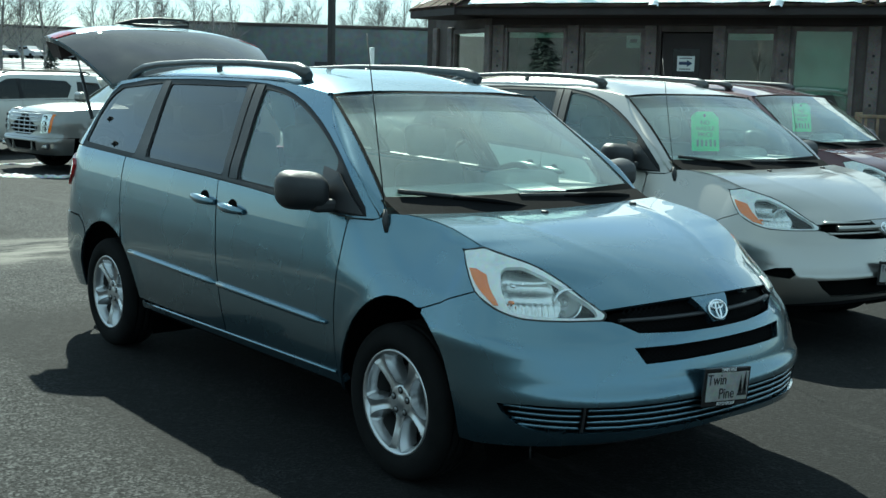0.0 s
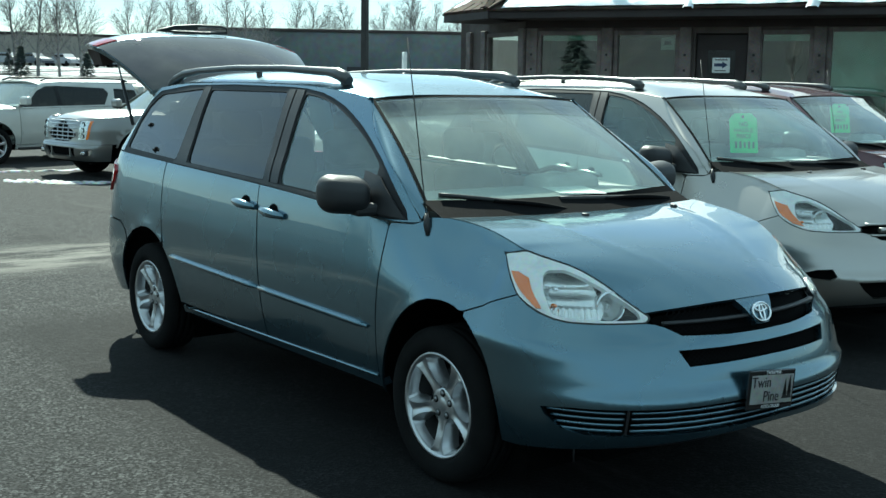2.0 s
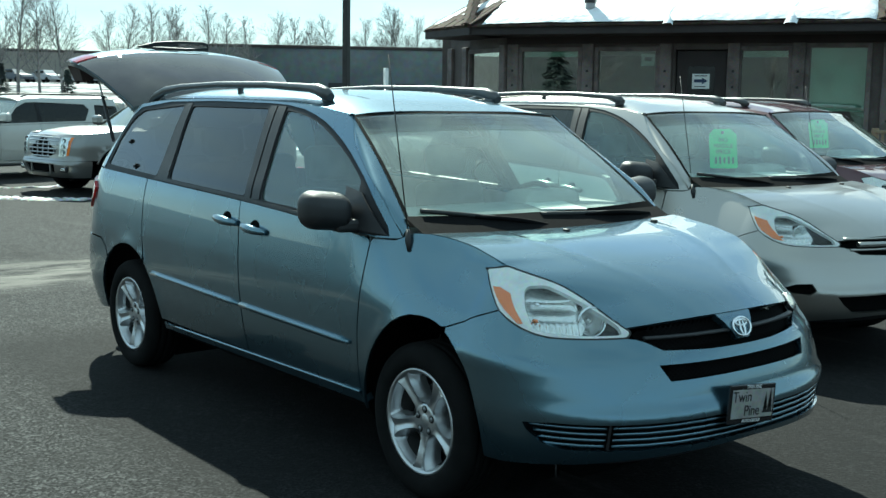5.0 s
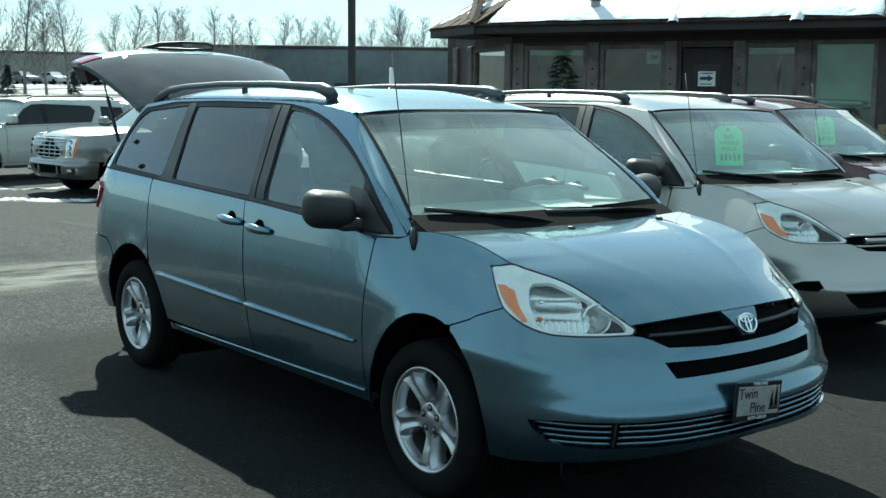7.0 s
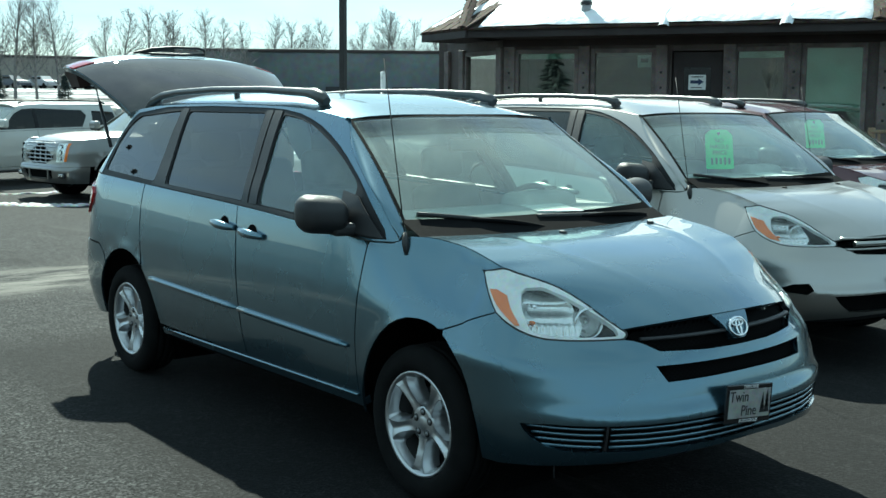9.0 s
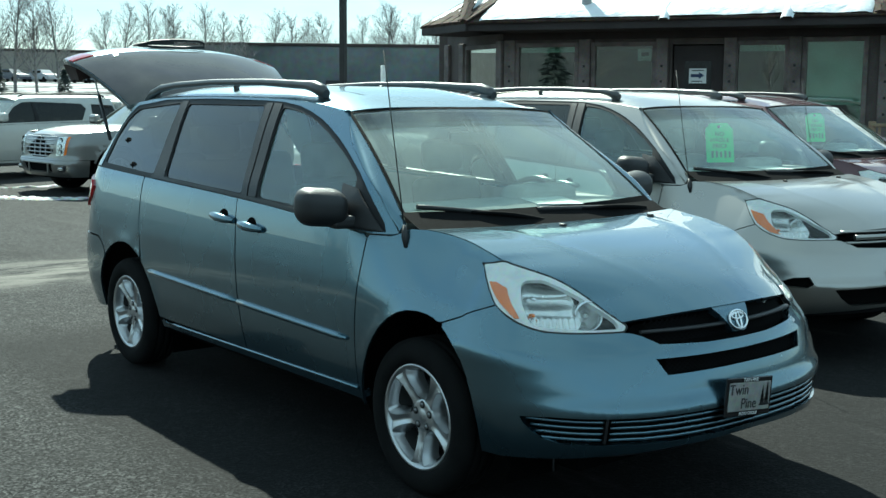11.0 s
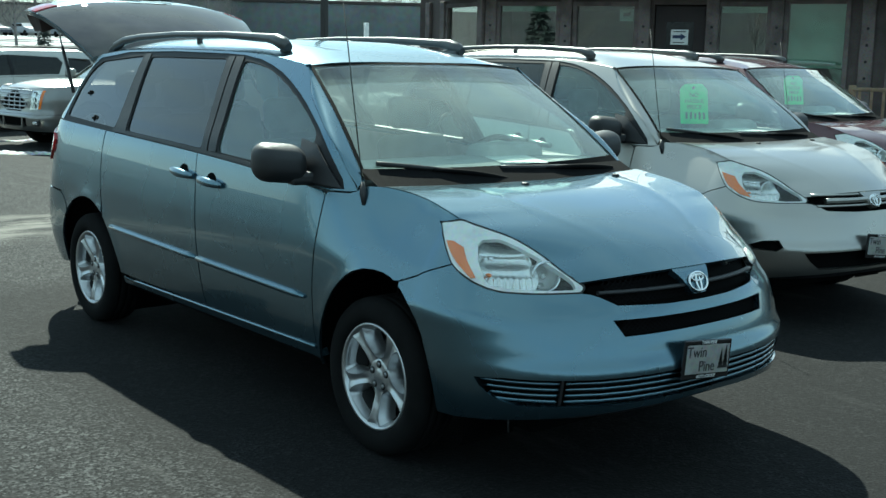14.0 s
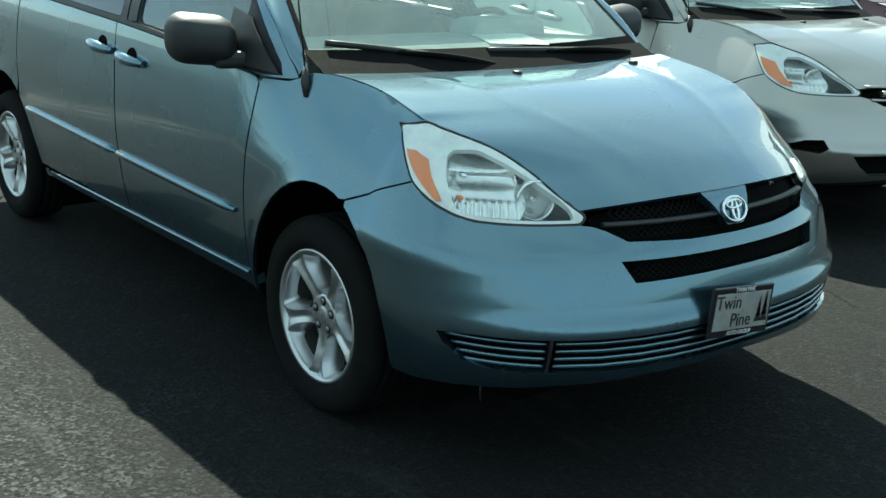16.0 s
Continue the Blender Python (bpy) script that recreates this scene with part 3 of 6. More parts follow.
def van(name, label, paint, m, newer=False, hatch_open=False, detail=True):
    """A minivan: painted panels with real gaps, glazing, lamps, wheels and a furnished cabin."""
    sh = van_shell()
    U, S, F = sh.U, sh.S, sh.F
    v = thing(name, label, "minivan", m, group="parked minivans")
    P = M[paint]
    g = 0.0028
    arch_f, arch_r = (0.05, 0.36, 0.44), (-2.99, 0.36, 0.445)
    arch_top = [(0.176, 0.799), (0.145, 0.810), (0.10, 0.819), (0.04, 0.823), (-0.03, 0.817), (-0.09, 0.798), (-0.145, 0.769), (-0.20, 0.726), (-0.254, 0.667), (-0.30, 0.605), (-0.338, 0.535), (-0.365, 0.475), (-0.385, 0.415), (-0.40, 0.355), (-0.408, 0.305)]
    belt = curve([-3.7, -3.53, -2.7, -1.5, -1.04, -0.38], [1.262, 1.256, 1.228, 1.186, 1.162, 1.115])
    top = curve([-3.65, -3.4, -3.0, -2.4, -1.6, -1.2, -0.88], [1.635, 1.68, 1.712, 1.722, 1.712, 1.688, 1.652])

    # the bonnet's edge from the cowl to the grille
    eq = [0, 0.1, 0.2, 0.3, 0.4, 0.5, 0.55, 0.605, 0.66, 0.721, 0.794, 0.86, 0.938, 1]
    ex = curve(eq, [-0.090, 0.002, 0.095, 0.187, 0.265, 0.339, 0.367, 0.427, 0.488, 0.552, 0.620, 0.683, 0.759, 0.818])
    ey = curve(eq, [0.821, 0.799, 0.788, 0.789, 0.792, 0.792, 0.784, 0.755, 0.717, 0.667, 0.622, 0.589, 0.573, 0.545])
    ez = curve(eq, [1.152, 1.145, 1.134, 1.120, 1.101, 1.081, 1.069, 1.051, 1.033, 1.008, 0.969, 0.929, 0.887, 0.850])
    # true girth round the lamps
    ga = np.linspace(0, 2.0, 400)
    gp = U(ga, np.full(400, 0.97))
    gl_ = np.concatenate([[0], np.cumsum(np.linalg.norm(np.diff(gp, axis=0), axis=1))])

    def LU(a, z):
        return U(np.sign(a) * np.interp(np.abs(a), gl_, ga), z)

    def girth(pts):
        return [(math.copysign(float(np.interp(abs(a), ga, gl_)), a), z) for a, z in pts]
    lamp_top = [(sh.ay(float(ey(q)), float(ez(q))), float(ez(q)) - 0.001) for q in np.linspace(0.99, 0.565, 14)]

    def bl(x0, x1, k=8, dz=0.0):
        return [(x, float(belt(x)) + dz) for x in np.linspace(x0, x1, k)]

    for s in (-1, 1):
        fl = False

        def panel(nm, pts, par=v, material=P, holes=(), step=0.055, lift=0.0, rim=0.014, gap=g, lab=""):
            return part(nm, sheet(U, shrink(S(pts, s), gap), [S(h, s) for h in holes], step=step, rim=rim, lift=lift, flip=fl, e=0.015), material, par, lab)

        hood_edge = [(float(ex(q)), float(ez(q)) - 0.001) for q in np.linspace(0.0, 0.545, 12)]
        lamp_back = [(1.424, 1.046), (1.381, 1.016), (1.297, 0.978), (1.223, 0.935), (1.176, 0.9)]
        wing = (S([(-0.413, 0.30), (-0.425, 0.40), (-0.40, 0.85), (-0.385, 1.09), (-0.375, 1.108), (-0.25, 1.112), (-0.212, 1.126), (-0.172, 1.149)] + hood_edge, s)
                + [(s * lamp_top[-1][0], lamp_top[-1][1] + 0.004)] + [(s * a, z) for a, z in lamp_back + [(1.376, 0.851), (1.504, 0.801)]] + S(arch_top, s))
        part("front_fender", sheet(U, shrink(wing, g), step=0.035, rim=0.014, e=0.012), P, v)
        fd = panel("front_door", [(-0.425, 0.395), (-1.478, 0.385), (-1.50, 0.65), (-1.54, 0.9), (-1.57, 1.06), (-1.585, 1.15)] + bl(-1.586, -0.41, 8, -0.004) + [(-0.387, 1.09), (-0.403, 0.85)])
        sd = panel("sliding_door", [(-1.482, 0.385), (-2.435, 0.385)] + arc_pts(*arch_r, 4, 52, 8) + [(-2.745, 0.80), (-2.785, 0.95), (-2.80, 1.1), (-2.795, 1.2)] + bl(-2.79, -1.59, 8, -0.004)[0:] + [(-1.575, 1.06), (-1.545, 0.9), (-1.505, 0.65)])
        panel("quarter_panel", [(-2.75, 0.80)] + arc_pts(*arch_r, 56, 131, 12) + [(-3.335, 0.755), (-3.41, 0.803), (-3.6, 0.81), (-3.9, 0.82), (-3.925, 0.95), (-3.76, 0.97), (-3.66, 1.05), (-3.62, 1.2), (-3.62, 1.255)] + bl(-3.61, -2.80, 8, -0.004) + [(-2.805, 1.1), (-2.79, 0.95)])
        panel("tail_lamp", [(-3.925, 0.96), (-3.70, 0.975), (-3.60, 1.05), (-3.58, 1.12), (-3.63, 1.16), (-3.80, 1.2), (-3.92, 1.1)], material=M["red_lens"], lift=0.016, rim=0.03, lab="red tail lamp lens")
        panel("rear_bumper_corner", arc_pts(*arch_r, 133, 185, 9) + [(-3.55, 0.31), (-3.70, 0.335), (-3.84, 0.40), (-3.93, 0.50), (-3.97, 0.62), (-3.97, 0.80), (-3.9, 0.815), (-3.6, 0.805), (-3.412, 0.798), (-3.34, 0.75)])
        panel("rocker_sill", [(-0.405, 0.335), (-0.43, 0.388), (-1.5, 0.378), (-2.53, 0.374), (-2.53, 0.33), (-1.5, 0.335)], step=0.08, rim=0.05)
        xs = np.linspace(-0.43, -2.48, 14)
        zs = np.linspace(0.388, 0.366, 14)
        part("sill_strip", tube(np.stack([xs, s * (sh.side(xs, zs) + 0.002), zs], -1), 0.0085, 8), P, v)
        # upper frame with the window opening
        edge = [(x, float(top(x))) for x in np.linspace(-0.885, -3.58, 22)]
        dlo = [(-0.285, 1.124), (-0.37, 1.12)] + bl(-0.6, -3.53, 14) + [(-3.525, 1.29), (-3.53, 1.46), (-3.48, 1.585), (-3.39, 1.658), (-3.0, 1.699), (-2.4, 1.709), (-1.75, 1.702), (-1.55, 1.695), (-1.368, 1.676),
               (-1.23, 1.649), (-1.1, 1.615), (-0.98, 1.573), (-0.857, 1.523), (-0.75, 1.472), (-0.653, 1.42), (-0.566, 1.373), (-0.486, 1.322), (-0.42, 1.273), (-0.36, 1.222), (-0.305, 1.165)]
        pb = [0, 0.24, 0.475, 0.73, 1]
        pil_x, pil_z = curve(pb, [-0.214, -0.372, -0.556, -0.752, -0.885]), curve(pb, [1.124, 1.28, 1.395, 1.52, 1.652])
        frame_out = [(-0.214, 1.124), (-0.243, 1.117), (-0.36, 1.112)] + bl(-0.42, -3.70, 14) + [(-3.74, 1.30), (-3.70, 1.45), (-3.62, 1.58)] + edge[::-1] + [(float(pil_x(b)), float(pil_z(b))) for b in np.linspace(0.92, 0.08, 12)]
        panel("side_frame", frame_out, holes=[dlo], step=0.05, gap=0.0015)
        front_w = [(-0.53, 1.172), (-1.385, 1.205), (-1.537, 1.668), (-1.42, 1.659), (-1.32, 1.645), (-1.21, 1.622), (-1.112, 1.592), (-0.98, 1.546), (-0.87, 1.501), (-0.78, 1.461), (-0.704, 1.424), (-0.575, 1.352)]
        slide_w = [(-1.565, 1.212), (-2.517, 1.243), (-2.672, 1.677), (-1.735, 1.677)]
        quart_w = [(-2.695, 1.25), (-3.49, 1.284), (-3.495, 1.45), (-3.45, 1.565), (-3.35, 1.638), (-2.785, 1.682)]
        wins = [round_poly(w, 0.03, 3) for w in (front_w, slide_w, quart_w)]
        panel("window_surround", dlo, material=M["pillar"], holes=wins, step=0.05, lift=-0.004, rim=0.02, gap=-0.004)
        for nm, w, mm, par in (("front_door_window", wins[0], "side_glass", fd), ("sliding_door_window", wins[1], "half_tint" if hatch_open and s > 0 else "privacy", sd), ("quarter_window", wins[2], "privacy", v)):
            panel(nm, w, material=M[mm], lift=-0.010, rim=0.0, gap=-0.008, step=0.08, par=par).visible_shadow = mm == "privacy"
        for lx, lz in ((-3.30, 1.43), (-3.05, 1.285)):
            part("window_latch", boxes(((lx - 0.045, s * (float(sh.side(np.array(lx), np.array(lz))) - 0.012) - 0.006, lz - 0.008), (lx + 0.03, s * (float(sh.side(np.array(lx), np.array(lz))) - 0.012) + 0.006, lz + 0.008), 0.004),
                                       ((lx - 0.012, s * (float(sh.side(np.array(lx), np.array(lz))) - 0.012) - 0.008, lz - 0.022), (lx + 0.012, s * (float(sh.side(np.array(lx), np.array(lz))) - 0.012) + 0.008, lz + 0.02), 0.004)), M["cowl"], v)
        # raised black strips of the pillars and the belt
        panel("pillar_strip", [(-1.40, 1.203), (-1.48, 1.201), (-1.64, 1.688), (-1.555, 1.686)], material=M["black_plastic"], lift=0.002, step=0.06, gap=0, par=fd)
        panel("pillar_strip", [(-1.495, 1.203), (-1.555, 1.203), (-1.722, 1.688), (-1.655, 1.688)], material=M["black_plastic"], lift=0.002, step=0.06, gap=0, par=sd)
        panel("pillar_strip", [(-2.53, 1.238), (-2.68, 1.240), (-2.768, 1.692), (-2.69, 1.692)], material=M["black_plastic"], lift=0.001, step=0.06, gap=0, par=sd)
        panel("belt_strip", bl(-0.60, -2.70, 10, -0.001) + bl(-2.70, -0.60, 10, 0.017), material=M["black_plastic"], lift=0.005, step=0.07, gap=0, rim=0.008)
        # protective moulding in two lengths
        for x0, x1, par in ((-0.47, -1.492, fd), (-1.508, -2.60, sd)):
            z0, z1 = 0.618 - 0.022 * (x0 + 0.47), 0.618 - 0.022 * (x1 + 0.47)
            xs = np.linspace(x0, x1, 12)
            zs = np.linspace(z0, z1, 12)
            ys = sh.side(xs, zs) + 0.004
            part("side_moulding", tube(np.stack([xs, s * ys, zs], -1), [0.008] + [0.016] * 11, 10), P, par)
        # handles, with flat near-black half discs painting the shade of their cups
        for hx, hz, par in ((-1.40, 1.052, fd), (-1.71, 1.072, sd)):
            cup = [(hx + 0.05 * math.cos(t), hz + 0.006 + 0.04 * math.sin(t)) for t in np.linspace(0, 2 * math.pi, 20, endpoint=False)]
            cup = [(x, z if z > hz + 0.006 else hz + 0.006) for x, z in cup][:11]
            panel("handle_cup_shade", cup, material=M["liner"], lift=0.0015, rim=0.0, gap=0, par=par, step=0.03)
            y = float(sh.side(np.array(hx), np.array(hz)))
            hp = [(hx + 0.125 - 0.25 * f, s * (y + 0.006 + 0.024 * math.sin(math.pi * f) ** 0.6), hz + 0.008 * (1 - 2 * f) * -1) for f in np.linspace(0, 1, 11)]
            part("door_handle", tube(hp, [0.014 + 0.011 * math.sin(math.pi * f) for f in np.linspace(0, 1, 11)], 10), P, par)
        # wheel wells and wheels
        for cx, cz, r in (arch_f, arch_r):
            bm = bmesh.new()
            rings = []
            for t in np.linspace(-26, 200, 26):
                x, z = cx + (r + 0.032) * math.cos(radians(t)), cz + (r + 0.032) * math.sin(radians(t))
                yo = abs(float(U(np.array([sh.ax(x, z)]), np.array([z]))[0][1])) - 0.016
                rings.append([bm.verts.new((x, s * y, z)) for y in (yo, yo - 0.06, 0.55)])
            for p, q in zip(rings, rings[1:]):
                for i in range(2):
                    bm.faces.new((p[i], p[i + 1], q[i + 1], q[i]))
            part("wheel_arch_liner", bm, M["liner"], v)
        wheel(v, (0, s * 0.835, 0.345), 0 if s < 0 else 180)
        wheel(v, (-3.03, s * 0.845, 0.345), 0 if s < 0 else 180)
        mirror(v, s, sh, M["black_plastic"])
        # A pillar between the window frame and the windscreen
        lo_, hi_ = np.array((-0.218, s * 0.832, 1.166)), np.array((-0.895, s * 0.683, 1.652))

        def pillar_fn(a, b):
            fr = np.stack([pil_x(b), np.zeros_like(b), pil_z(b)], -1)
            fr[..., 1] = s * sh.side(fr[..., 0], fr[..., 2])
            ws = lo_ + np.multiply.outer(b, hi_ - lo_)
            ws[..., 0] += 0.022 * np.sin(math.pi * b)
            ws[..., 2] += 0.006 * np.sin(math.pi * b)
            p = fr + (ws - fr) * a[..., None]
            p[..., 1] += s * 0.015 * np.sin(math.pi * a)
            p[..., 0] += 0.006 * np.sin(math.pi * a)
            return p
        part("windscreen_pillar", sheet(pillar_fn, [(0.0, 0.0), (1, 0.0), (1, 1), (0.0, 1)], step=0.05, rim=0.01, flip=s > 0), P, v)
        # roof rail: bar with swept feet
        ry = 0.585
        rp = [(-1.24, 1.738), (-1.285, 1.757), (-1.35, 1.776), (-1.44, 1.785), (-1.9, 1.803), (-2.5, 1.806), (-3.0, 1.790), (-3.22, 1.770), (-3.36, 1.735), (-3.45, 1.69)]
        rr = [0.024, 0.036, 0.033, 0.024, 0.020, 0.019, 0.021, 0.026, 0.028, 0.022]
        rail = part("roof_rail", tube([(x, s * ry, z) for x, z in rp], rr, 10), M["rail"], v, "satin dark grey roof rail")
        for x, zt in ((-1.30, 1.745), (-2.30, 1.80), (-3.34, 1.74)):
            fw, yf = (0.016, s * (ry - 0.05)) if x == -2.30 else (0.04, s * (ry - 0.02))
            part("rail_foot", boxes(((x - fw, yf - 0.016, 1.69), (x + fw, yf + 0.016, zt), 0.010)), M["rail"], rail)
        # head lamp
        lamp = [(s * a, z) for a, z in lamp_back + [(1.118, 0.872), (1.06, 0.848), (1, 0.83), (0.943, 0.82), (0.859, 0.817), (0.775, 0.817), (0.642, 0.819), (0.628, 0.839)] + lamp_top]
        lamp = round_poly(girth(lamp), 0.03, 3)
        outer = shrink(lamp, 0.004)
        hl = part("head_lamp", sheet(LU, shrink(lamp, 0.002), step=0.05, rim=0.0, lift=-0.115, flip=fl), M["lamp_mirror"], v, "clear head lamp with amber corner")
        cavity = [(1.039, 0.98), (1.014, 0.998), (0.904, 1.002), (0.811, 0.971), (0.744, 0.936), (0.7, 0.895), (0.666, 0.852), (0.664, 0.829), (0.774, 0.826), (0.89, 0.83), (0.99, 0.837), (1.016, 0.864), (1.033, 0.921)]
        cav = round_poly(girth([(s * a, z) for a, z in cavity]), 0.02, 3)
        part("lamp_bezel", sheet(LU, shrink(lamp, 0.002), [cav], step=0.03, rim=0.022, lift=-0.004, flip=fl), M["lamp_white"], hl)
        inward = np.array((-0.76, -s * 0.60, -0.24))

        def bowl_fn(a, z):
            """The main reflector: a hollow with a stepped shelf and a fluted foot."""
            u = (np.abs(a) - g0) / (g1 - g0)
            dp = 0.030 + 0.050 * np.clip(1 - (2 * u - 1) ** 2, 0, 1) ** 0.7
            dp = dp + 0.015 / (1 + np.exp(-(0.938 - z) / 0.003)) - 0.010 / (1 + np.exp(-(0.905 - z) / 0.004)) - 0.014 / (1 + np.exp(-(0.872 - z) / 0.003))
            dp = dp + 0.006 * np.sin(np.abs(a) * 330) / (1 + np.exp(-(0.868 - z) / 0.003))
            return LU(a, z) + np.multiply.outer(dp, inward)
        g0, g1 = [abs(q[0]) for q in girth([(0.783, 0.9), (1.038, 0.9)])]
        main = girth([(s * a, z) for a, z in ((1.043, 0.982), (1.014, 0.999), (0.904, 1.002), (0.811, 0.971), (0.78, 0.936), (0.794, 0.86), (0.812, 0.827), (0.89, 0.829), (0.994, 0.835), (1.018, 0.864), (1.035, 0.921))])
        part("main_reflector", sheet(bowl_fn, main, step=0.006, rim=0.0, flip=fl, e=0.002), M["lamp_mirror"], hl)
        for ba, bz, br, mm in ((0.965, 0.932, 0.011, "chrome"), (0.987, 0.875, 0.008, "amber")):
            c = Vector(LU(np.array([girth([(s * ba, bz)])[0][0]]), np.array([bz]))[0]) + Vector(inward) * 0.045
            part("bulb", lathe([(0.0, br * 1.6), (br * 0.6, br * 1.3), (br, br * 0.3), (br, -br), (br * 0.5, -br * 2.5)], 12, "x"), M[mm], hl).matrix_basis = Matrix.Translation(c)
        part("lamp_seal", sheet(LU, shrink(lamp, -0.005), [shrink(lamp, 0.001)], step=0.03, rim=0.02, lift=-0.002, flip=fl), M["ink"], hl)
        part("lamp_lens", sheet(LU, outer, step=0.05, rim=0.0, lift=0.002, flip=fl), M["lens"], hl)
        am = ([(1.283, 0.984), (1.216, 0.985), (1.126, 0.966), (1.094, 0.922), (1.049, 0.861), (1.072, 0.859), (1.152, 0.91)] if not newer
              else [(1.283, 0.991), (1.107, 0.967), (0.989, 0.845), (1.059, 0.858), (1.157, 0.908)])
        part("amber_reflector", sheet(LU, girth([(s * a, z) for a, z in am]), step=0.03, rim=0.004, lift=-0.0005, flip=fl), M["amber"], hl)
        # projector: bright ring round a pale inner bowl
        ba, bz, br = (0.759, 0.879, 0.056) if not newer else (0.842, 0.904, 0.046)
        c = Vector(U(np.array([s * ba]), np.array([bz]))[0]) + Vector(inward) * 0.082
        dirx = Vector((1, s * 0.42, 0.06)).normalized()
        turn_ = Matrix.Translation(c) @ dirx.to_track_quat("X", "Z").to_matrix().to_4x4()
        pr = part("projector", lathe([(br * 0.96, -0.04), (br * 0.95, 0.0), (br * 0.98, 0.016), (br * 1.04, 0.022), (br * 1.12, 0.018), (br * 1.14, 0.0), (br * 1.14, -0.05)], 40, "x"), M["chrome"], hl)
        pr.matrix_basis = turn_
        part("projector_bowl", lathe([(0.0, -0.052), (br * 0.30, -0.050), (br * 0.31, -0.036), (br * 0.36, -0.036), (br * 0.38, -0.050), (br * 0.62, -0.046), (br * 0.85, -0.03), (br * 0.96, -0.008)], 40, "x"), M["reflector"], hl).matrix_basis = turn_
        part("projector_cap", lathe([(0.0, -0.006), (br * 0.2, -0.010), (br * 0.27, -0.022), (br * 0.28, -0.05)], 20, "x"), M["lamp_mirror"], hl).matrix_basis = turn_
        # inner door trims, grey
        panel("door_trim", [(-0.45, 0.40), (-2.75, 0.40)] + bl(-2.75, -0.45, 6), material=M["dash"], lift=-0.06, rim=0.0, step=0.12)
        panel("rear_trim", [(-2.75, 0.84), (-3.7, 0.84)] + bl(-3.7, -2.75, 4), material=M["dash"], lift=-0.06, rim=0.0, step=0.12)
        # near-black inner body sheet that puts the shade of the panel gaps into colour
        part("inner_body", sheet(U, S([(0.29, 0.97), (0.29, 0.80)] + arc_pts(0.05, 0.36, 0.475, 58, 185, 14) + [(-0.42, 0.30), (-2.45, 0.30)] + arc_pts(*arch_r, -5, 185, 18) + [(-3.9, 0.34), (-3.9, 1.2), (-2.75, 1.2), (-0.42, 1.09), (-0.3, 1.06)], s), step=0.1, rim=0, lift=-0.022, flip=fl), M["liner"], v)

    # ---- nose ----
    slat_r = [(-0.916, 0.494), (-0.905, 0.462), (-0.87, 0.415), (-0.82, 0.396), (-0.68, 0.397), (-0.4, 0.398), (0, 0.400)]
    slat = slat_r + [(-y, z) for y, z in slat_r[-2::-1]] + [(y, 0.505) for y in np.linspace(0.86, -0.86, 15)]
    low_g = [(-0.475, 0.715), (-0.44, 0.652), (0.44, 0.652), (0.475, 0.715), (0.25, 0.712), (0, 0.710), (-0.25, 0.712)]
    if newer:
        low_g = [(-0.66, 0.505), (-0.62, 0.45), (-0.55, 0.395), (0.55, 0.395), (0.62, 0.45), (0.66, 0.505), (0.3, 0.512), (-0.3, 0.512)]
    right = [(-1.501, 0.8005), (-1.377, 0.8495), (-1.176, 0.9005), (-1.118, 0.869), (-1.061, 0.845), (-1, 0.827), (-0.943, 0.817), (-0.859, 0.814), (-0.775, 0.814), (-0.642, 0.816)]
    mid = F([(-0.525, 0.812), (-0.49, 0.80), (-0.43, 0.768), (-0.2, 0.757), (0, 0.755)])
    upper_line = right + mid
    arch = [(-sh.ax(x, z), z) for x, z in [(0.398, 0.29), (0.406, 0.345), (0.408, 0.40), (0.402, 0.47), (0.39, 0.54), (0.37, 0.61), (0.342, 0.668), (0.315, 0.703), (0.286, 0.732), (0.245, 0.762), (0.212, 0.781)]]
    bottom = F([(-0.89, 0.300), (-0.82, 0.324), (-0.66, 0.351), (-0.4, 0.369), (0, 0.376)])
    bottom[0] = (-sh.ax(0.49, 0.292), 0.292)
    left_half = arch + upper_line
    outline = left_half + [(-a, z) for a, z in left_half[-2::-1]] + [(-a, z) for a, z in bottom[:-1]] + bottom[::-1]
    holes = [F(low_g)] if newer else [F(slat), F(low_g)]
    if newer:
        for s in (-1, 1):
            holes.append(F([(s * 0.78, 0.585), (s * 0.85, 0.578), (s * 0.90, 0.55), (s * 0.89, 0.52), (s * 0.80, 0.512), (s * 0.77, 0.54)]))
    bumper = part("front_bumper", sheet(U, shrink(outline, g), holes, step=0.04, rim=0.03, e=0.015), P, v)
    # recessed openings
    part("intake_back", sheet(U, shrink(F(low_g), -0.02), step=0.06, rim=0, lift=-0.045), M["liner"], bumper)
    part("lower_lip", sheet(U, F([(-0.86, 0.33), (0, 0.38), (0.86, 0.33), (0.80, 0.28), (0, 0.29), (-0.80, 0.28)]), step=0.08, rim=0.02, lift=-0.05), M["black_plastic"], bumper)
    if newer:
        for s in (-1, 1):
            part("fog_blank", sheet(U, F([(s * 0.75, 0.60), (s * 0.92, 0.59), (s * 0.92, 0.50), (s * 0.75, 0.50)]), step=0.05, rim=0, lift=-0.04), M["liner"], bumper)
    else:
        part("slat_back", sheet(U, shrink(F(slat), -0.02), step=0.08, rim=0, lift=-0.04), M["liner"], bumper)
        for z in (0.416, 0.440, 0.464, 0.488):
            yl = 0.865 + 0.045 * (z - 0.40) / 0.1
            for y0, y1, mm in ((-yl, -0.715, P), (-0.695, 0.695, P), (0.715, yl, P)):
                pts = F([(y, z) for y in np.linspace(y0, y1, 12)])
                a = np.array([p[0] for p in pts])
                q = U(a, np.full(len(a), z))
                c = q * np.array([1, 0.985, 1]) - np.array([0.012, 0, 0])
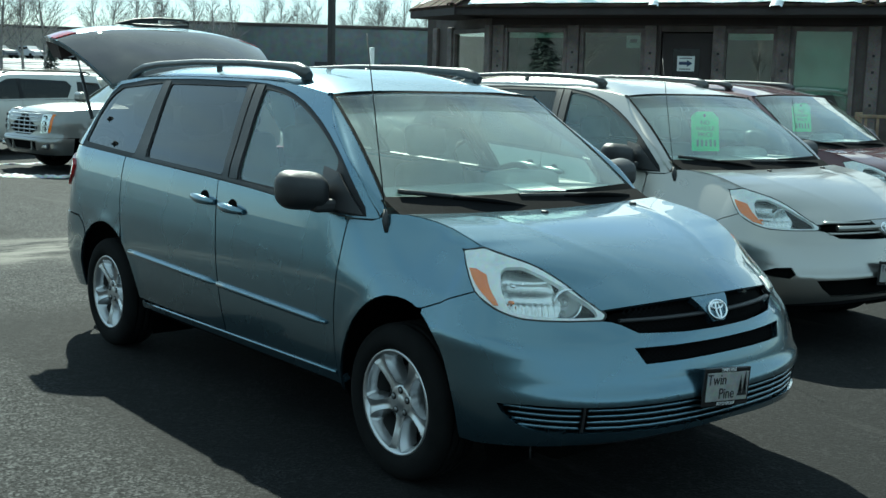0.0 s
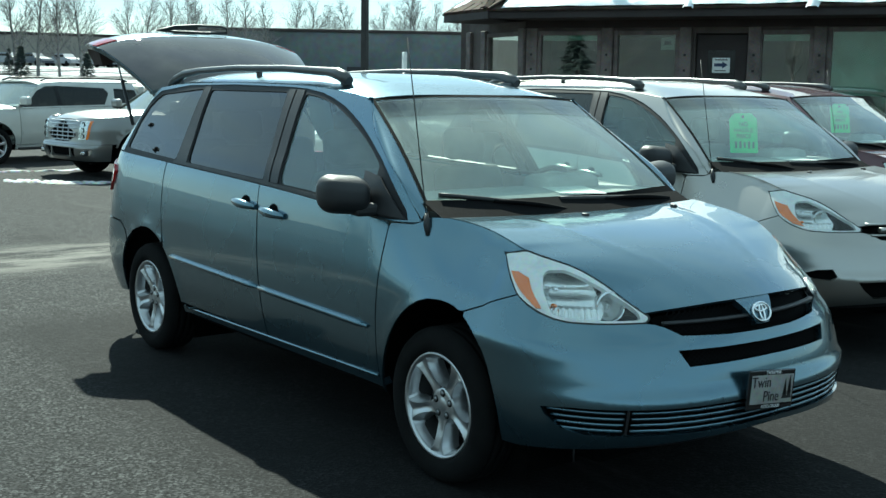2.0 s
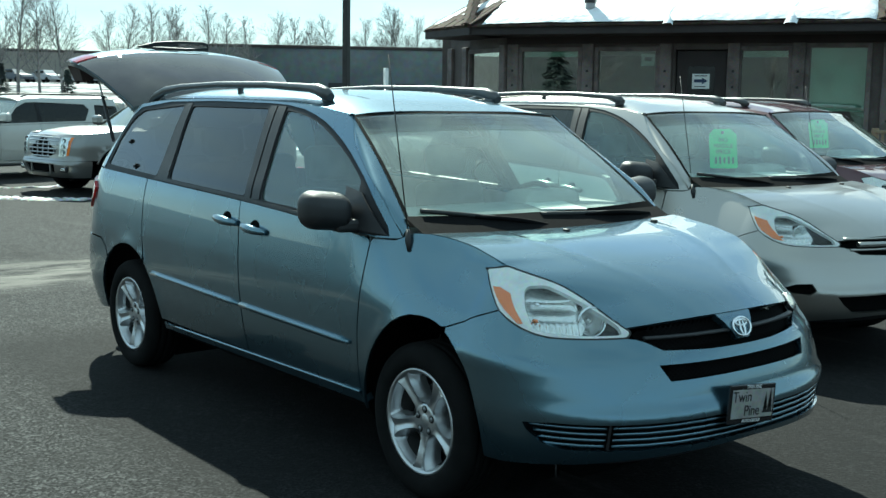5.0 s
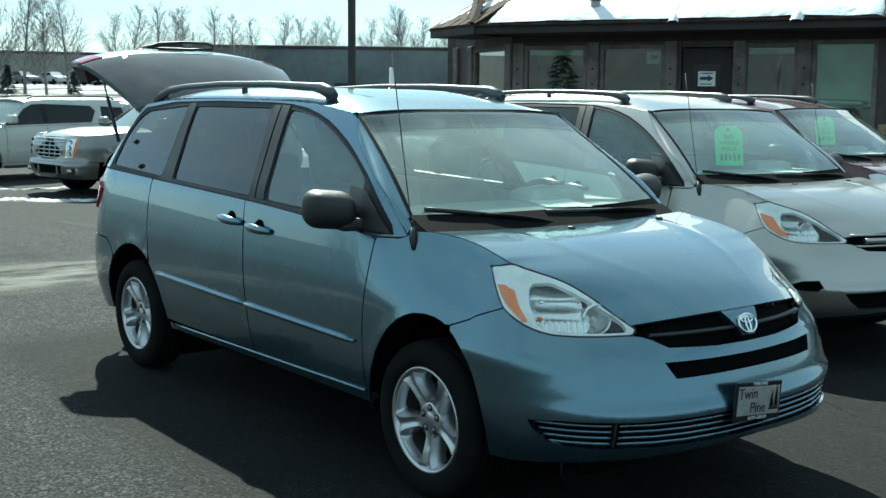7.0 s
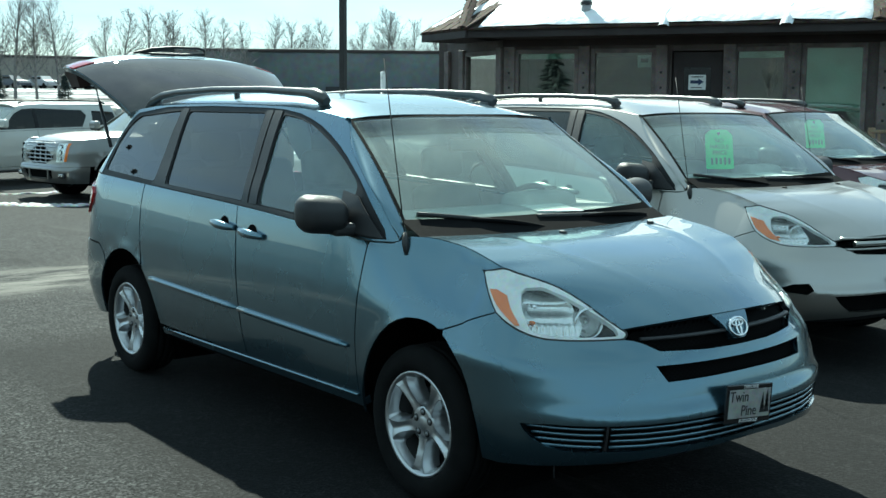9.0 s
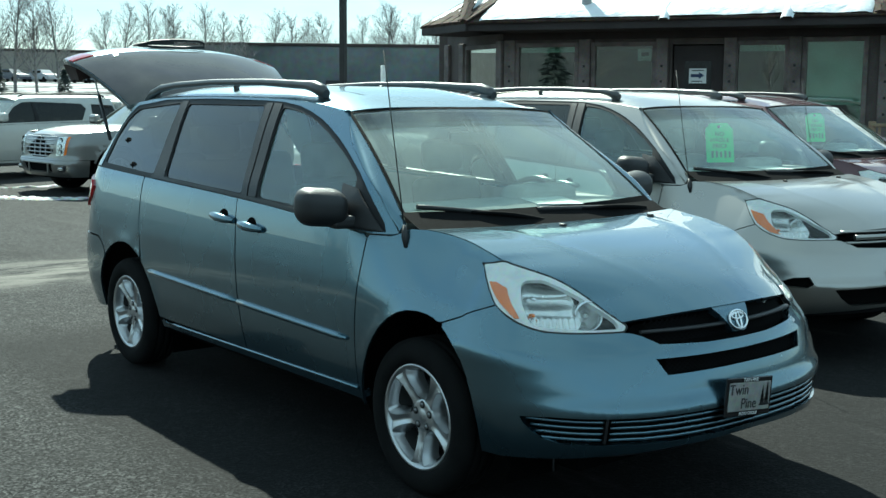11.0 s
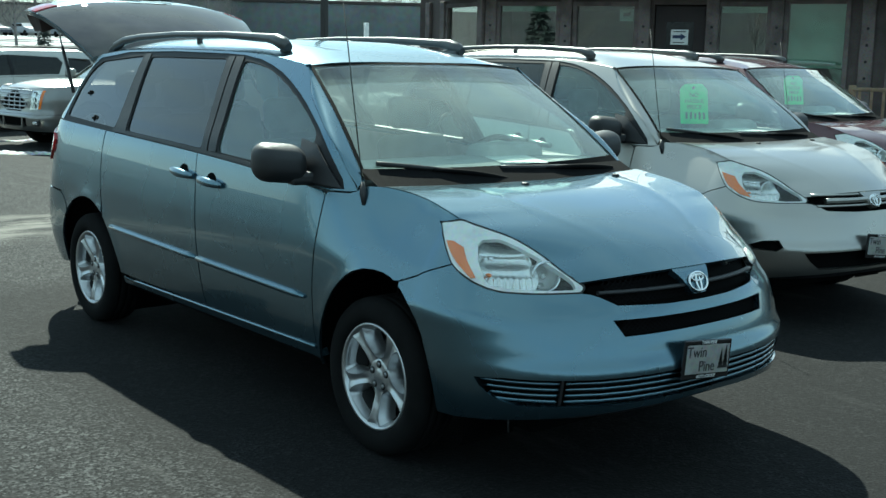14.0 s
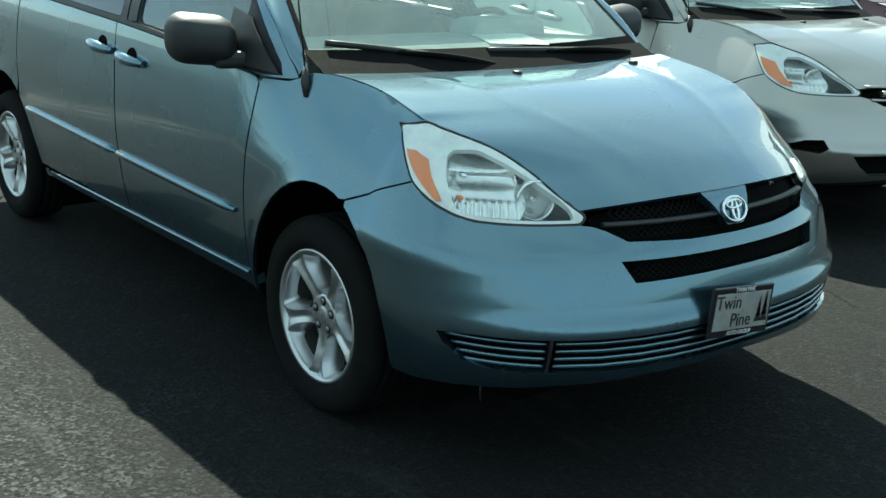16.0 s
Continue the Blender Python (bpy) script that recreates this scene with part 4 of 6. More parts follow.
                part("bumper_slat", tube(c, 0.0062, 8), mm, bumper)
        part("slat_divider", sheet(U, F([(-0.709, 0.40), (-0.701, 0.40), (-0.701, 0.505), (-0.709, 0.505)]), step=0.05, rim=0.03, lift=-0.006), M["black_plastic"], bumper)
        part("slat_divider", sheet(U, F([(0.701, 0.40), (0.709, 0.40), (0.709, 0.505), (0.701, 0.505)]), step=0.05, rim=0.03, lift=-0.006), M["black_plastic"], bumper)
    # main grille
    gr_low = [(-0.505, 0.815), (-0.435, 0.772), (-0.2, 0.762), (0, 0.76)]
    gr_up = [(-0.515, 0.842), (-0.48, 0.858), (-0.25, 0.870), (0, 0.874)]
    gr = F(gr_low + [(-y, z) for y, z in gr_low[-2::-1]] + [(-y, z) for y, z in gr_up[:-1]] + gr_up[::-1])
    gb = part("grille", sheet(U, gr, step=0.06, rim=0.0, lift=-0.04), M["liner"], v, "black mesh grille")

    def lattice(bounds, z0, z1, pitch, par, lift=0.018):
        bm = bmesh.new()
        for sgn in (-1, 1):
            for a0 in np.arange(-bounds - 0.15, bounds + 0.15, pitch):
                pts = [(a0 + sgn * (z - z0) * 1.5, z) for z in np.linspace(z0, z1, 5)]
                pts = [p for p in pts if abs(p[0]) < bounds]
                for p, q in zip(pts, pts[1:]):
                    w = 0.0028
                    c = U(np.array([p[0] - w, p[0] + w, q[0] + w, q[0] - w]), np.array([p[1], p[1], q[1], q[1]])) - np.array([lift, 0, 0])
                    bm.faces.new([bm.verts.new(x) for x in c])
        return part("grille_mesh", bm, M["cowl"], par)
    lattice(sh.ay(0.47, 0.81), 0.768, 0.862, 0.026, gb)
    if not newer:
        lattice(sh.ay(0.44, 0.68), 0.655, 0.712, 0.026, bumper)
    bars = (0.812,) if not newer else (0.862, 0.795)
    for z in bars:
        q = U(np.array([p[0] for p in F([(y, z) for y in np.linspace(-0.49, 0.49, 21)])]), np.full(21, z))
        part("grille_bar", tube(q - np.array([0.006, 0, 0]), 0.013 if not newer else 0.016, 8, flat=0.6), M["black_plastic"] if not newer else P, gb)
    if newer:
        q = U(np.array([p[0] for p in F([(y, 0.828) for y in np.linspace(-0.42, 0.42, 21)])]), np.full(21, 0.828))
        part("grille_bar", tube(q, 0.018, 8), P, gb)
    # badge: a painted shield with a ringed mark
    sp = [(-0.115, 0.868), (-0.06, 0.80), (-0.04, 0.772), (0.04, 0.772), (0.06, 0.80), (0.115, 0.868)]
    badge = part("badge_shield", sheet(U, round_poly(F(sp), 0.015), step=0.03, rim=0.03, lift=0.012), P, v)
    bx = float(sh.nose(0.82)) + 0.018
    bt = Matrix.Translation((bx, 0, 0.822)) @ pose(0, 0, 0, 0, -24, 0)
    ring = lambda cy, cz, ry, rz: tube([(0, cy + ry * math.cos(t), cz + rz * math.sin(t)) for t in np.linspace(0, 2 * math.pi, 28, endpoint=False)], 0.0052, 6, True)
    for cy, cz, ry, rz in ((0, 0, 0.056, 0.039), (0, 0.016, 0.036, 0.013), (0, -0.004, 0.013, 0.033)):
        part("badge_ring", ring(cy, cz, ry, rz), M["chrome"], badge).matrix_basis = bt
    px = float(sh.nose(0.526)) + 0.012
    plate_shape(bumper, pose(px, -0.058, 0.527, 0, 6, 90))

    # ---- bonnet ----
    cx_ = curve([0, 0.3, 0.55, 0.68, 0.84, 1.0], [-0.045, 0.235, 0.48, 0.625, 0.79, 0.922])
    cz_ = curve([0, 0.3, 0.55, 0.68, 0.84, 1.0], [1.132, 1.118, 1.074, 1.032, 0.965, 0.879])

    def bonnet(r, q):
        k = np.abs(r)
        x = cx_(q) + (ex(q) - cx_(q)) * k ** 2
        y = ey(q) * r
        z = cz_(q) + (ez(q) - cz_(q)) * k ** 2.1
        z = z + 0.006 * (1 - q) * (1 - k ** 2) + 0.0045 * np.exp(-((k - 0.66 + 0.26 * q) / 0.055) ** 2) * np.clip(1.1 - q, 0, 1) * np.clip(q * 5, 0, 1)
        return np.stack([x, y, z], -1)
    hood = part("bonnet", sheet(bonnet, [(-0.996, 0.004), (0.996, 0.004), (0.996, 0.4), (0.996, 0.75), (0.996, 0.998), (-0.996, 0.998), (-0.996, 0.5)], step=0.05, rim=0.014, flip=True), P, v)
    part("bonnet_void", sheet(bonnet, [(-0.98, 0.02), (0.98, 0.02), (0.98, 0.98), (-0.98, 0.98)], step=0.12, rim=0, lift=-0.03, flip=True), M["liner"], hood)
    for r in (-0.14, 0.66):
        c = bonnet(np.array([r]), np.array([0.10]))[0]
        part("washer_nozzle", boxes(((c[0] - 0.016, c[1] - 0.012, c[2] - 0.004), (c[0] + 0.016, c[1] + 0.012, c[2] + 0.011), 0.005)), M["black_plastic"], hood)

    # ---- windscreen, cowl, wipers ----
    def screen(a, b):
        k = np.abs(a)
        lo_ = np.stack([-0.155 - 0.063 * k ** 2.2, 0.832 * a, 1.146 + 0.020 * k ** 2], -1)
        hi_ = np.stack([-0.865 - 0.03 * k ** 2, 0.683 * a, 1.674 - 0.022 * k ** 2.5], -1)
        p = lo_ + (hi_ - lo_) * b[..., None]
        bul = np.sin(math.pi * b)
        p[..., 0] += bul * (0.022 + 0.028 * (1 - k ** 2))
        p[..., 2] += bul * (0.006 + 0.018 * (1 - k ** 2))
        return p
    ws = part("windscreen", sheet(screen, [(-1, 0), (1, 0), (1, 1), (-1, 1)], step=0.1, rim=0.0, flip=False), M["screen_veiled" if hatch_open else "screen"], v)
    ws.visible_shadow = False
    part("windscreen_seal", sheet(screen, [(-1, 0), (1, 0), (1, 1), (-1, 1)], [[(-0.98, 0.085), (0.98, 0.085), (0.976, 0.975), (-0.976, 0.975)]], step=0.05, rim=0, lift=0.003), M["cowl"], ws)

    for k, low in enumerate((0.80, 0.85, 0.90)):
        part("tint_band", sheet(screen, [(-0.965, low), (0.965, low), (0.965, 0.965), (-0.965, 0.965)], step=0.1, rim=0.0, lift=0.004 + 0.001 * k), M["tint_band"], ws)

    def cowl(a, b):
        f = bonnet(a, np.full_like(a, 0.0)) + np.array([0.01, 0, -0.03])
        r = screen(a * 1.012, 0.075 - 0.055 * np.clip(a, 0, 1)) + np.array([0.005, 0, 0.008])
        p = f + (r - f) * b[..., None]
        return p
    part("cowl_panel", sheet(cowl, [(-1, 0), (1, 0), (1, 1), (-1, 1)], step=0.1, rim=0.0), M["cowl"], v)
    for a0, b0, a1, b1 in ((-0.04, -0.035, -0.90, 0.10), (0.84, -0.02, -0.08, 0.045)):
        def on(a, b, up):
            p = screen(np.array([a]), np.array([b]))[0]
            return Vector(p) + Vector((0.5, 0, 0.86)) * up
        arm = part("wiper_arm", tube([on(a0 + (a1 - a0) * f * 0.62, b0 + (b1 - b0) * f * 0.62 - 0.02 * (1 - f), 0.02 + 0.016 * math.sin(math.pi * f)) for f in np.linspace(0, 1, 9)], [0.015 - 0.007 * f for f in np.linspace(0, 1, 9)], 8), M["cowl"], ws)
        part("wiper_blade", tube([on(a0 + (a1 - a0) * (0.12 + 0.88 * f), b0 + (b1 - b0) * (0.12 + 0.88 * f) + 0.012, 0.012 + 0.006 * math.sin(math.pi * f)) for f in np.linspace(0, 1, 12)], 0.012, 6), M["ink"], arm)
    for s in (-1, 1):
        part("cowl_end", boxes(((-0.34, min(s * 0.60, s * 0.76), 1.03), (-0.20, max(s * 0.60, s * 0.76), 1.09), 0.015)), M["cowl"], v)
    part("inner_mirror", boxes(((-0.955, 0.0, 1.475), (-0.92, 0.24, 1.54), 0.012)), M["black_plastic"], ws)

    # ---- roof ----
    def roof(a, x):
        ze = top(x)
        ye = sh.side(x, ze)
        z = ze + (0.022 + 0.050 * np.sin(0.5 * math.pi * np.clip((-x - 0.88) / 0.8, 0, 1)) * np.clip((x + 3.62) / 0.7, 0.3, 1)) * (1 - np.abs(a) ** 4.5)
        xx = x + 0.03 * (1 - a * a) * np.clip(1 - (-x - 0.88) / 0.4, 0, 1)
        return np.stack([xx, a * ye, z], -1)
    part("roof_panel", sheet(roof, [(-0.998, -0.89), (0.998, -0.89), (0.998, -3.58), (-0.998, -3.58)], step=0.09, rim=0.02, flip=True), P, v)
    part("headliner", sheet(roof, [(-0.9, -0.95), (0.9, -0.95), (0.9, -3.55), (-0.9, -3.55)], step=0.2, rim=0, lift=-0.04, flip=True), M["trim_light"], v)

    # aerial on the right-hand wing
    c = Vector((-0.185, -0.865, 1.145))
    part("aerial_mast", tube([c, c + Vector((-0.185, 0.02, 0.785))], 0.0028, 6), M["ink"], part("aerial_base", tube([c + Vector((0.03, -0.014, -0.075)), c + Vector((0.012, -0.006, -0.03)), c + Vector((0, 0, 0.02))], [0.010, 0.017, 0.008], 10), M["black_plastic"], v))

    # ---- cabin ----
    part("cabin_floor", boxes(((-3.75, -0.80, 0.36), (-0.35, 0.80, 0.42), 0.01), ((-0.50, -0.80, 0.36), (-0.42, 0.80, 1.0), 0.01)), M["dash"], v)
    part("underbody", boxes(((-3.9, -0.70, 0.24), (0.75, 0.70, 0.36), 0.03)), M["liner"], v)
    # unseen boxes added to keep sun from leaking through the hollow front
    part("front_light_block", boxes(((-0.40, -0.52, 0.37), (0.50, 0.52, 0.95), 0.04), ((0.46, -0.42, 0.38), (0.78, 0.42, 0.78), 0.04)), M["liner"], v)
    bm = bmesh.new()
    box(bm, (-0.80, -0.80, 0.80), (-0.27, 0.80, 1.195), 0.05, 3)
    box(bm, (-0.78, 0.20, 0.95), (-0.55, 0.62, 1.262), 0.06, 3)
    box(bm, (-0.78, -0.16, 0.55), (-0.55, 0.16, 1.06), 0.04, 2)
    part("dashboard", bm, M["dash"], v)
    part("dash_paper", boxes(((-0.12, -0.21, 0), (0.12, 0.21, 0.003), 0.0)), M["paper"], v).matrix_basis = pose(-0.42, 0.25, 1.199, 0, 0, 62)
    t = [(0.0, 0.185 * math.cos(k), 0.185 * math.sin(k)) for k in np.linspace(0, 2 * math.pi, 32, endpoint=False)]
    st = part("steering_wheel", tube(t, 0.016, 8, True), M["black_plastic"], v)
    st.matrix_basis = pose(-0.80, 0.40, 1.125, 0, 28, 0)
    part("steering_spokes", boxes(((-0.03, -0.18, -0.02), (0.0, 0.18, 0.03), 0.008), ((-0.05, -0.07, -0.08), (0.01, 0.07, 0.05), 0.02)), M["black_plastic"], st)
    for x, z, ys in ((-1.12, 0.53, (-0.42, 0.42)), (-2.35, 0.60, (-0.42, 0.42)), (-3.2, 0.60, (-0.35, 0.35))):
        for y in ys:
            seat(v, x, y, z, 0.52)

    # ---- tailgate ----
    prof_x = curve([0, 0.18, 0.5, 0.6, 0.8, 1.0], [0.0, -0.13, -0.37, -0.415, -0.45, -0.46])
    prof_z = curve([0, 0.18, 0.5, 0.6, 0.8, 1.0], [0.0, -0.13, -0.50, -0.61, -0.80, -0.98])

    def gate(a, q):
        w = np.interp(q, [0, 0.5, 0.62, 1.0], [0.64, 0.80, 0.83, 0.78])
        k = np.abs(a)
        bow = 0.10 * k ** 3 * np.interp(q, [0, 0.5, 1], [0.6, 1.0, 1.2])
        return np.stack([prof_x(q) + bow, a * w, prof_z(q) - 0.012 * k ** 2 * (1 - q)], -1)
    gt = part("tailgate", sheet(gate, [(-1, 0.0), (1, 0.0), (1, 1), (-1, 1)], [[(-0.95, 0.06), (0.95, 0.06), (0.965, 0.54), (-0.965, 0.54)]], step=0.07, rim=0.035, both=True, flip=False), P, v, "raised tailgate" if hatch_open else "closed tailgate")
    part("rear_window", sheet(gate, [(-0.992, 0.02), (0.992, 0.02), (0.995, 0.56), (-0.995, 0.56)], step=0.1, rim=0.0, lift=0.003), M["gate_glass"], gt)
    part("gate_garnish", tube([(-0.455, -0.30, -0.70), (-0.485, -0.16, -0.695), (-0.50, 0.02, -0.69), (-0.50, 0.22, -0.69), (-0.49, 0.27, -0.70), (-0.455, 0.28, -0.715), (-0.45, 0.1, -0.73), (-0.45, -0.15, -0.725)], 0.011, 8, True), M["black_plastic"], gt, "black pull handle loop")
    part("garnish_bar", tube([(-0.455, -0.29, -0.705), (-0.475, -0.12, -0.70), (-0.48, 0.02, -0.70)], [0.006, 0.012, 0.014], 8), M["black_plastic"], gt)
    part("gate_lining", sheet(gate, [(-0.97, 0.60), (0.97, 0.60), (0.97, 0.97), (-0.97, 0.97)], step=0.1, rim=0.13, lift=-0.03, both=True), M["gate_lining"], gt, "dark brown lining")
    for s in (-1, 1):
        part("gate_lamp", sheet(gate, [(s * 0.80, 0.58), (s * 0.99, 0.58), (s * 0.99, 0.80), (s * 0.84, 0.80)], step=0.05, rim=0.02, lift=0.006), M["red_lens"], gt, "red inner tail lamp")
    gt.matrix_basis = pose(-3.57, 0, 1.692, 0, 0, 0) @ Matrix.Rotation(radians(86 if hatch_open else 0), 4, "Y")
    if hatch_open:
        for s in (-1, 1):
            p0, p1 = Vector((-3.78, s * 0.72, 1.42)), Vector((-4.25, s * 0.66, 1.97))
            sp_ = part("gas_strut", tube([p0, p0.lerp(p1, 0.55)], 0.012, 8), M["black_plastic"], v)
            part("strut_rod", tube([p0.lerp(p1, 0.5), p1], 0.006, 8), M["steel"], sp_)
    part("rear_bumper", boxes(((-3.95, -0.58, 0.44), (-3.80, 0.58, 0.72), 0.04)), P, v)
    if hatch_open:
        part("grab_handle", tube([(-1.56, 0.775, 1.365), (-1.60, 0.745, 1.345), (-1.63, 0.735, 1.28), (-1.60, 0.745, 1.215), (-1.56, 0.775, 1.195)], 0.013, 8), M["seat"], v)
        part("hanging_strap", tube([(0.70, -0.79, 0.33), (0.702, -0.792, 0.29), (0.70, -0.788, 0.262)], 0.0035, 6), M["black_plastic"], v)
    return v


# ---- ground ----
def ground_mat():
    """Weathered asphalt: fine stone grain, worn pale patches, a salty drive lane, tar stains, old snow far off."""
    m, nt, b = node_mat("weathered asphalt")
    n, l = nt.nodes, nt.links
    tc = n.new("ShaderNodeTexCoord")

    def noise_tex(scale, detail=6, rough=0.6, stretch=None):
        t = n.new("ShaderNodeTexNoise")
        t.inputs["Scale"].default_value, t.inputs["Detail"].default_value, t.inputs["Roughness"].default_value = scale, detail, rough
        if stretch:
            mp = n.new("ShaderNodeMapping")
            mp.inputs["Scale"].default_value = stretch
            l.new(tc.outputs["Object"], mp.inputs["Vector"])
            l.new(mp.outputs["Vector"], t.inputs["Vector"])
        else:
            l.new(tc.outputs["Object"], t.inputs["Vector"])
        return t.outputs["Fac"]

    def ramp(src, a, b_, lo=0.0, hi=1.0):
        r = n.new("ShaderNodeMapRange")
        r.interpolation_type = "SMOOTHSTEP"
        for k, val in (("From Min", a), ("From Max", b_), ("To Min", lo), ("To Max", hi)):
            r.inputs[k].default_value = val
        l.new(src, r.inputs["Value"])
        return r.outputs["Result"]

    def mul(x, y):
        q = n.new("ShaderNodeMath")
        q.operation = "MULTIPLY"
        l.new(x, q.inputs[0])
        l.new(y, q.inputs[1])
        return q.outputs[0]

    def blend(a, col, fac):
        q = n.new("ShaderNodeMix")
        q.data_type = "RGBA"
        l.new(fac, q.inputs["Factor"])
        if isinstance(a, tuple):
            q.inputs["A"].default_value = (*a, 1)
        else:
            l.new(a, q.inputs["A"])
        q.inputs["B"].default_value = (*col, 1)
        return q.outputs["Result"]
    sep = n.new("ShaderNodeSeparateXYZ")
    l.new(tc.outputs["Object"], sep.inputs[0])
    vor = n.new("ShaderNodeTexVoronoi")
    vor.inputs["Scale"].default_value = 88
    l.new(tc.outputs["Object"], vor.inputs["Vector"])
    col = blend((0.0255, 0.026, 0.0262), (0.0046, 0.0047, 0.0048), ramp(noise_tex(46, 3, 0.75), 0.455, 0.555))
    col = blend(col, (0.082, 0.083, 0.083), mul(ramp(vor.outputs["Color"], 0.56, 0.74, 0, 1.0), ramp(noise_tex(16, 5, 0.65), 0.36, 0.62, 0.25, 1.0)))
    col = blend(col, (0.029, 0.0295, 0.0295), ramp(noise_tex(0.9, 8, 0.65), 0.50, 0.72, 0, 0.7))
    col = blend(col, (0.0135, 0.0133, 0.013), ramp(noise_tex(4.5, 7, 0.7), 0.50, 0.66, 0, 0.7))
    col = blend(col, (0.0055, 0.0052, 0.005), ramp(noise_tex(0.55, 6, 0.6, (0.5, 1.6, 1)), 0.56, 0.70, 0, 0.6))
    lane = mul(ramp(sep.outputs["X"], -8.4, -7.4), ramp(sep.outputs["X"], -6.0, -6.9))
    lane = mul(lane, ramp(noise_tex(1.6, 8, 0.7, (1.8, 0.5, 1)), 0.38, 0.62))
    col = blend(col, (0.17, 0.162, 0.146), lane)
    # parking row: darker asphalt than the drive lane, with the vans' shade painted in
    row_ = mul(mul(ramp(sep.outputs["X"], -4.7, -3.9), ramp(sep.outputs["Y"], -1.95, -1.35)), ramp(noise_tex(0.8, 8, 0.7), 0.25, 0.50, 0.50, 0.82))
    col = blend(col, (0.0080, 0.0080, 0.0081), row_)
    streak = mul(ramp(noise_tex(1.1, 7, 0.65, (0.35, 1.7, 1)), 0.57, 0.72, 0, 0.60), ramp(sep.outputs["X"], 6.0, 4.0))
    col = blend(col, (0.058, 0.057, 0.055), streak)
    snow = mul(mul(ramp(sep.outputs["X"], -24, -32), ramp(sep.outputs["Y"], -6.0, -2.0)), ramp(noise_tex(0.16, 8, 0.68), 0.46, 0.60))
    col = blend(col, (0.82, 0.84, 0.86), snow)
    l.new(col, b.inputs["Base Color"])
    b.inputs["Roughness"].default_value = 0.9
    b.inputs["Specular IOR Level"].default_value = 0.12
    bp = n.new("ShaderNodeBump")
    bp.inputs["Strength"].default_value, bp.inputs["Distance"].default_value = 0.7, 0.0035
    l.new(vor.outputs["Distance"], bp.inputs["Height"])
    bp2 = n.new("ShaderNodeBump")
    bp2.inputs["Strength"].default_value, bp2.inputs["Distance"].default_value = 0.6, 0.008
    l.new(noise_tex(7, 6, 0.7), bp2.inputs["Height"])
    l.new(bp.outputs["Normal"], bp2.inputs["Normal"])
    l.new(bp2.outputs["Normal"], b.inputs["Normal"])
    return m


def unseen_slope(x, y):
    """How far a place lies on the slope added out of view to darken the van's reflections, 0 where there is none."""
    t = math.degrees(math.atan2(y, x + 5))
    return float(np.interp(t, [-178, -170, -160, -153, -147, -140, -112, -102], [0, 0.24, 0.22, 0.14, 0.06, 0.05, 0.05, 0]))


def hill_height(x, y):
    """Flat lot; far off the land rises to low hills all round, with an added unseen slope for the reflections."""
    r = math.hypot(x + 5, y)
    h = 0.0
    if r > 30:
        h += 2.0 * (1 - math.exp(-((r - 30) / 15) ** 2))
    if r > 60:
        h += 0.017 * (min(r, 230) - 60)
    if r > 41:
        h += 0.15 * (min(r, 230) - 41) * unseen_slope(x, y)
    if r > 230:
        t = math.atan2(y, x)
        h += (r - 230) * 0.06 * max(0.0, math.cos(t + 0.4)) ** 0.7
        low = float(np.interp(t, [-3.15, -2.0, -1.3, 1.6, 2.0, 3.0, 3.15], [0.45, 0.45, 1, 1, 0.3, 0.3, 0.45]))
        h += low * (r - 230) * (0.075 + 0.022 * math.sin(3.1 * t + 0.6) + 0.014 * math.sin(7.3 * t + 2.0) + 0.008 * math.sin(17 * t))
    return h


bm = bmesh.new()
radii = [0, 10, 20, 30, 34, 37, 41, 45, 52, 60, 75, 100, 140, 190, 230, 250, 280, 320, 380, 460, 600, 900, 2500, 4200]
rings = []
for r in radii:
    ring = []
    for k in range(96 if r else 1):
        t = 2 * math.pi * k / 96
        x, y = -5 + r * math.cos(t), r * math.sin(t)
        ring.append(bm.verts.new((x, y, hill_height(x, y) if r < 500 else hill_height(-5 + 460 * math.cos(t), 460 * math.sin(t)) * (1 if r < 1000 else 0))))
    rings.append(ring)
for k in range(96):
    bm.faces.new((rings[0][0], rings[1][k], rings[1][(k + 1) % 96]))
for p, q in zip(rings[1:], rings[2:]):
    for k in range(96):
        f = bm.faces.new((p[k], q[k], q[(k + 1) % 96], p[(k + 1) % 96]))
        f.smooth = True
        c_ = f.calc_center_median()
        # dark scrub starts nearer on the unseen sides, added for the paint's reflections
        open_side = 1.8 < math.atan2(c_.y, c_.x + 5) < 3.14
        f.material_index = 1 if p in rings[14:] or (p in rings[7:] and not open_side) else 0
gm = mesh_of(bm)
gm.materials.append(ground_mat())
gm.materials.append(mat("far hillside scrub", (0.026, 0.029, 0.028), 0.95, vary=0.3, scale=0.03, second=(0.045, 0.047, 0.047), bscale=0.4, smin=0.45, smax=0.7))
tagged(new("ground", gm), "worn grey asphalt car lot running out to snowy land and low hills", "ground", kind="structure")


